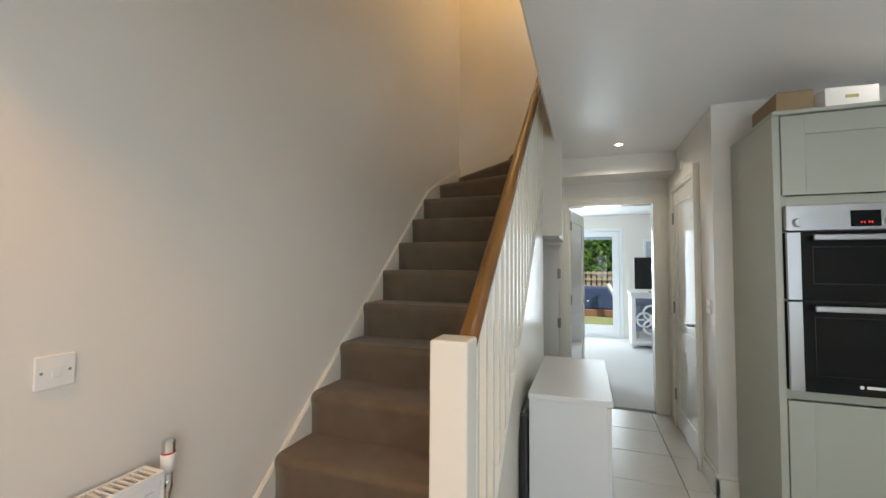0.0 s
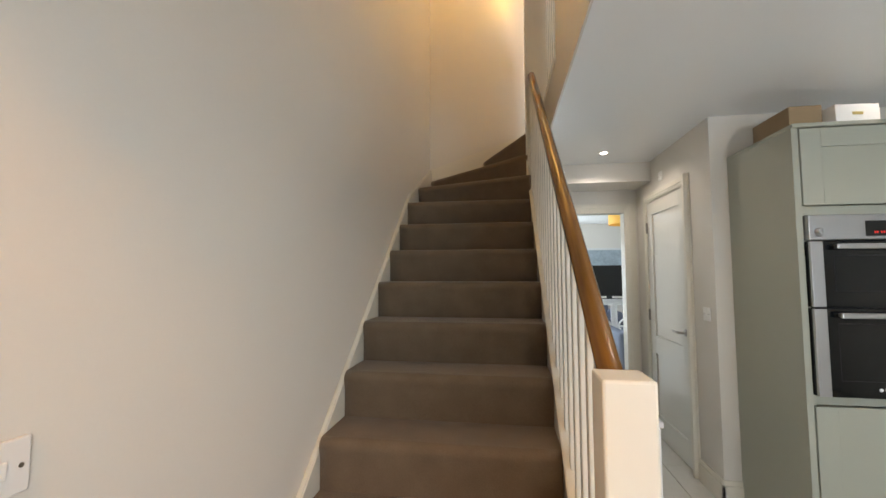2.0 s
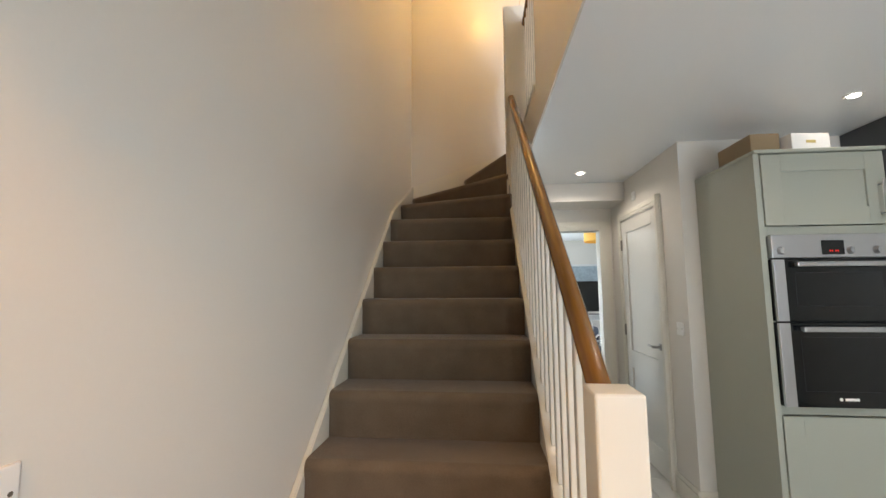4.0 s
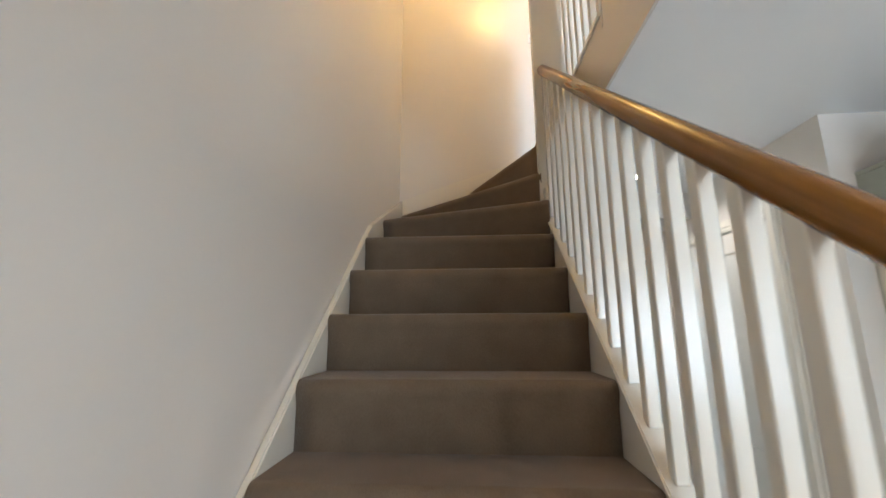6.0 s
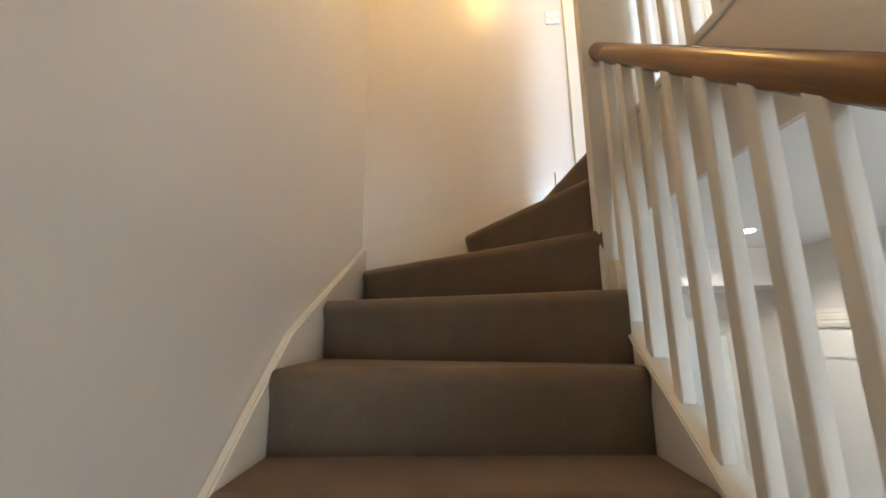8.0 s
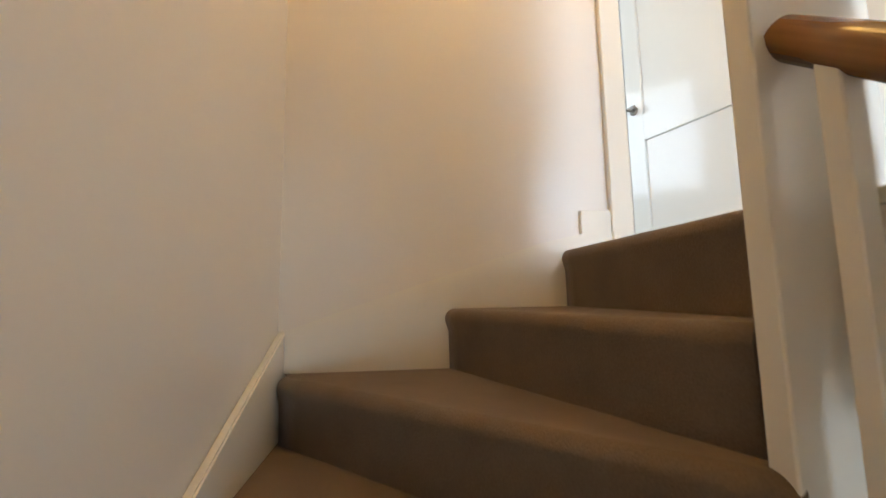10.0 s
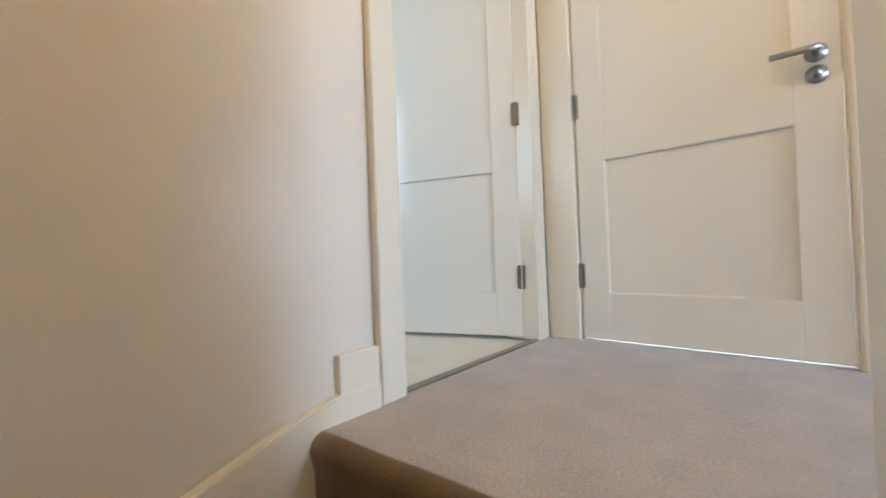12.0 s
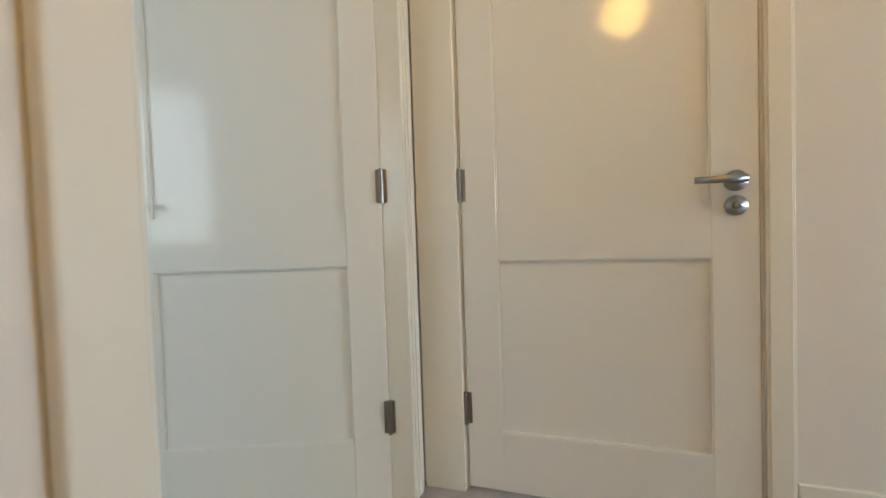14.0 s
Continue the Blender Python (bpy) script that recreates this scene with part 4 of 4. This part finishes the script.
# ---- living room things ----
tvu = thing("media_cabinet", "white fretwork sideboard with mirrored doors", "sideboard")
CX0, CX1, CY0, CY1, CZ = 2.045, 3.335, 6.50, 6.95, 0.80
part("body", boxm(CX0 + 0.01, CY0 + 0.02, FL + 0.06, CX1 - 0.01, CY1, CZ - 0.03, 0.004), M_SIDEBOARD, tvu)
part("top", boxm(CX0 - 0.01, CY0 - 0.01, CZ - 0.03, CX1 + 0.01, CY1 + 0.01, CZ, 0.005), M_SIDEBOARD, tvu)
for x in (CX0 + 0.02, CX1 - 0.08):
    for y in (CY0 + 0.03, CY1 - 0.08):
        part("leg", boxm(x, y, FL, x + 0.06, y + 0.05, FL + 0.062, 0.004), M_SIDEBOARD, tvu)
for k in range(2):
    x0 = CX0 + 0.03 + 0.575 * k
    x1 = x0 + 0.56
    dd = part("door", boxm(x0, CY0 + 0.006, FL + 0.09, x1, CY0 + 0.021, CZ - 0.05, 0.002), M_MIRROR, tvu, "mirrored door panel")
    b = bmesh.new()
    for q in ((x0, FL + 0.09, x0 + 0.045, CZ - 0.05), (x1 - 0.045, FL + 0.09, x1, CZ - 0.05), (x0 + 0.045, FL + 0.09, x1 - 0.045, FL + 0.135), (x0 + 0.045, CZ - 0.095, x1 - 0.045, CZ - 0.05)):
        add_box(b, q[0], CY0 - 0.008, q[1], q[2], CY0 + 0.008, q[3], 0.002)
    part("door_frame", b, M_SIDEBOARD, dd)
    cx, cz = (x0 + x1) / 2, (FL + 0.09 + CZ - 0.05) / 2
    b = bmesh.new()
    for ox, oz in ((-0.10, 0), (0.10, 0), (0, 0.12), (0, -0.12)):
        add_tube(b, [(cx + ox + 0.115 * math.cos(a), CY0 - 0.002, cz + oz + 0.115 * math.sin(a)) for a in [2 * math.pi * j / 24 for j in range(25)]], 0.017, 8)
    add_box(b, cx - 0.235, CY0 - 0.008, cz - 0.014, cx - 0.10, CY0 + 0.006, cz + 0.014)
    add_box(b, cx + 0.10, CY0 - 0.008, cz - 0.014, cx + 0.235, CY0 + 0.006, cz + 0.014)
    part("fretwork", b, M_SIDEBOARD, dd, "white quatrefoil fretwork")
tv = thing("television", "black flat-screen television standing on the sideboard", "television")
part("casing", boxm(2.13, 6.66, 0.85, 3.14, 6.70, 1.40, 0.006), M_BLACK_MATT, tv)
part("screen", boxm(2.128, 6.655, 0.865, 3.09, 6.661, 1.39), M_BLACK, tv, "dark glossy screen")
part("stand", add_box(boxm(2.35, 6.60, 0.80, 2.88, 6.76, 0.812, 0.004), 2.57, 6.67, 0.81, 2.66, 6.69, 0.86), M_BLACK_MATT, tv)
pic = thing("framed_picture", "grey-blue print in a white frame on the wall", "picture")
part("print", boxm(2.42, 7.478, 1.30, 3.245, 7.484, 1.72), M_ART, pic)
b = bmesh.new()
for q in ((2.38, 1.26, 2.42, 1.76), (3.245, 1.26, 3.27, 1.76), (2.42, 1.26, 3.245, 1.30), (2.42, 1.72, 3.245, 1.76)):
    add_box(b, q[0], 7.470, q[1], q[2], 7.499, q[3], 0.003)
part("frame", b, M_SIDEBOARD, pic)
pend = thing("pendant_lamp", "orange drum pendant shade in the living room", "lamp")
b = bmesh.new()
PX, PY = 2.34, 4.70
add_tube(b, [(PX, PY, 1.895), (PX, PY, 2.085)], 0.20, 36, caps=False)
add_tube(b, [(PX, PY, 1.895), (PX, PY, 2.085)], 0.196, 36, caps=False)
part("shade", b, M_SHADE, pend, "orange fabric drum shade", smooth=True)
part("cord", tube([(PX, PY, 2.06), (PX, PY, CEIL)], 0.004, 8), M_PLASTIC, pend)
part("ceiling_rose", tube([(PX, PY, CEIL - 0.03), (PX, PY, CEIL)], [0.03, 0.045], 18), M_PLASTIC, pend)
ach = thing("armchair", "blue-grey upholstered armchair with dark wooden feet", "armchair")
AX, AY = 2.21, 4.75
part("seat", boxm(AX + 0.12, AY + 0.05, FL + 0.20, AX + 0.75, AY + 0.72, FL + 0.46, 0.05, 3), M_GREYFAB, ach)
part("backrest", boxm(AX + 0.10, AY - 0.16, FL + 0.16, AX + 0.77, AY + 0.06, FL + 0.92, 0.06, 3), M_GREYFAB, ach)
for x in (AX, AX + 0.73):
    part("armrest", boxm(x, AY - 0.12, FL + 0.14, x + 0.15, AY + 0.72, FL + 0.64, 0.05, 3), M_GREYFAB, ach)
for x in (AX + 0.06, AX + 0.80):
    for y in (AY - 0.05, AY + 0.64):
        part("leg", tube([(x, y, FL + 0.004), (x, y, FL + 0.15)], [0.014, 0.024], 12), M_FENCE, ach, "dark wooden foot")

# ---- garden ----
structure("ground", boxm(-120, 7.66, FL - 0.5, 120, 200, FL - 0.10), M_GRASS, "mown green lawn", "lawn")
structure("patio", boxm(-2.5, 7.66, FL - 0.2, 5.0, 9.4, FL - 0.07, 0.01), M_PAVE, "pale stone patio", "patio")
tr = thing("garden_play_frame", "navy covered garden frame with a pale slanting pole", "garden frame")
part("base", boxm(0.4, 11.8, FL - 0.10, 3.2, 12.6, FL + 0.10, 0.02), M_TERRA, tr, "brown timber base")
part("cover", boxm(0.45, 11.9, FL + 0.10, 3.1, 12.5, 0.62, 0.05), M_NAVY, tr, "navy fabric cover")
part("pole", tube([(1.95, 11.7, 0.72), (2.10, 11.6, 0.45), (2.32, 11.5, -0.15)], 0.055, 12), M_UPVC, tr, "pale curved pole", smooth=True)
fence = thing("garden_fence", "weathered timber fence with trellis behind the lawn", "fence")
for k in range(44):
    x = -4 + 0.2 * k
    part("slat", boxm(x, 16.0, FL - 0.1, x + 0.13, 16.03, 1.05), M_FENCE, fence)
for z in (0.1, 0.42, 0.70, 0.95):
    part("rail", boxm(-4, 15.95, z, 4.8, 15.998, z + 0.06), M_FENCE, fence)
hedge = thing("hedge", "dense bright green hedge above the fence", "hedge")
rng = np.random.default_rng(4)
n = 16000
c = np.c_[rng.uniform(-5, 7, n), rng.uniform(16.3, 17.8, n), rng.uniform(0.2, 1, n)]
c[:, 2] = 0.4 + c[:, 2] * (3.2 + 0.4 * np.sin(c[:, 0] * 1.3) + 0.25 * np.sin(c[:, 0] * 3.7))
u = rng.normal(size=(n, 3)); u /= np.linalg.norm(u, axis=1)[:, None]
w = np.cross(u, rng.normal(size=(n, 3))); w /= np.linalg.norm(w, axis=1)[:, None]
s = rng.uniform(0.07, 0.15, n)[:, None]
verts = np.concatenate([c - u * s, c - w * s * 0.5, c + u * s, c + w * s * 0.5])
faces = [(i, i + n, i + 2 * n, i + 3 * n) for i in range(n)]
me = bpy.data.meshes.new("leaves")
me.from_pydata(verts.tolist(), [], faces)
me.materials.append(M_LEAF)
lv = tagged(new("leaves", me), kind="stuff")
lv.parent = hedge
# Solid core; its dark green stands for the shade deep among the leaves.
part("shade_core", add_box(boxm(-6, 16.7, FL - 0.1, 8, 17.4, 3.0, 0.1), -3, 16.8, 2.9, 6, 17.3, 3.2, 0.1), material("hedge_inner_shade", (0.03, 0.06, 0.015), 0.9), hedge)

# ---- floor tiles, last ----
TS = 0.45
tile_mesh = None
for ix in range(11):
    for iy in range(13):
        x, y = 1.895 - 5 * TS + ix * TS, 1.96 - 10 * TS + iy * TS
        if x + TS < 0.0 or x > 4.7 or y > 3.32:
            continue
        if tile_mesh is None:
            t0 = part("tile", boxm(0.0025, 0.0025, -0.012, TS - 0.0025, TS - 0.0025, 0.0, 0.002, 1), M_TILE, floor)
            tile_mesh = t0.data
        else:
            t0 = new("tile", tile_mesh)
            t0.parent = floor
        t0.location = (x, y, FL + 0.0006 * math.sin(ix * 3.1 + iy * 1.7))
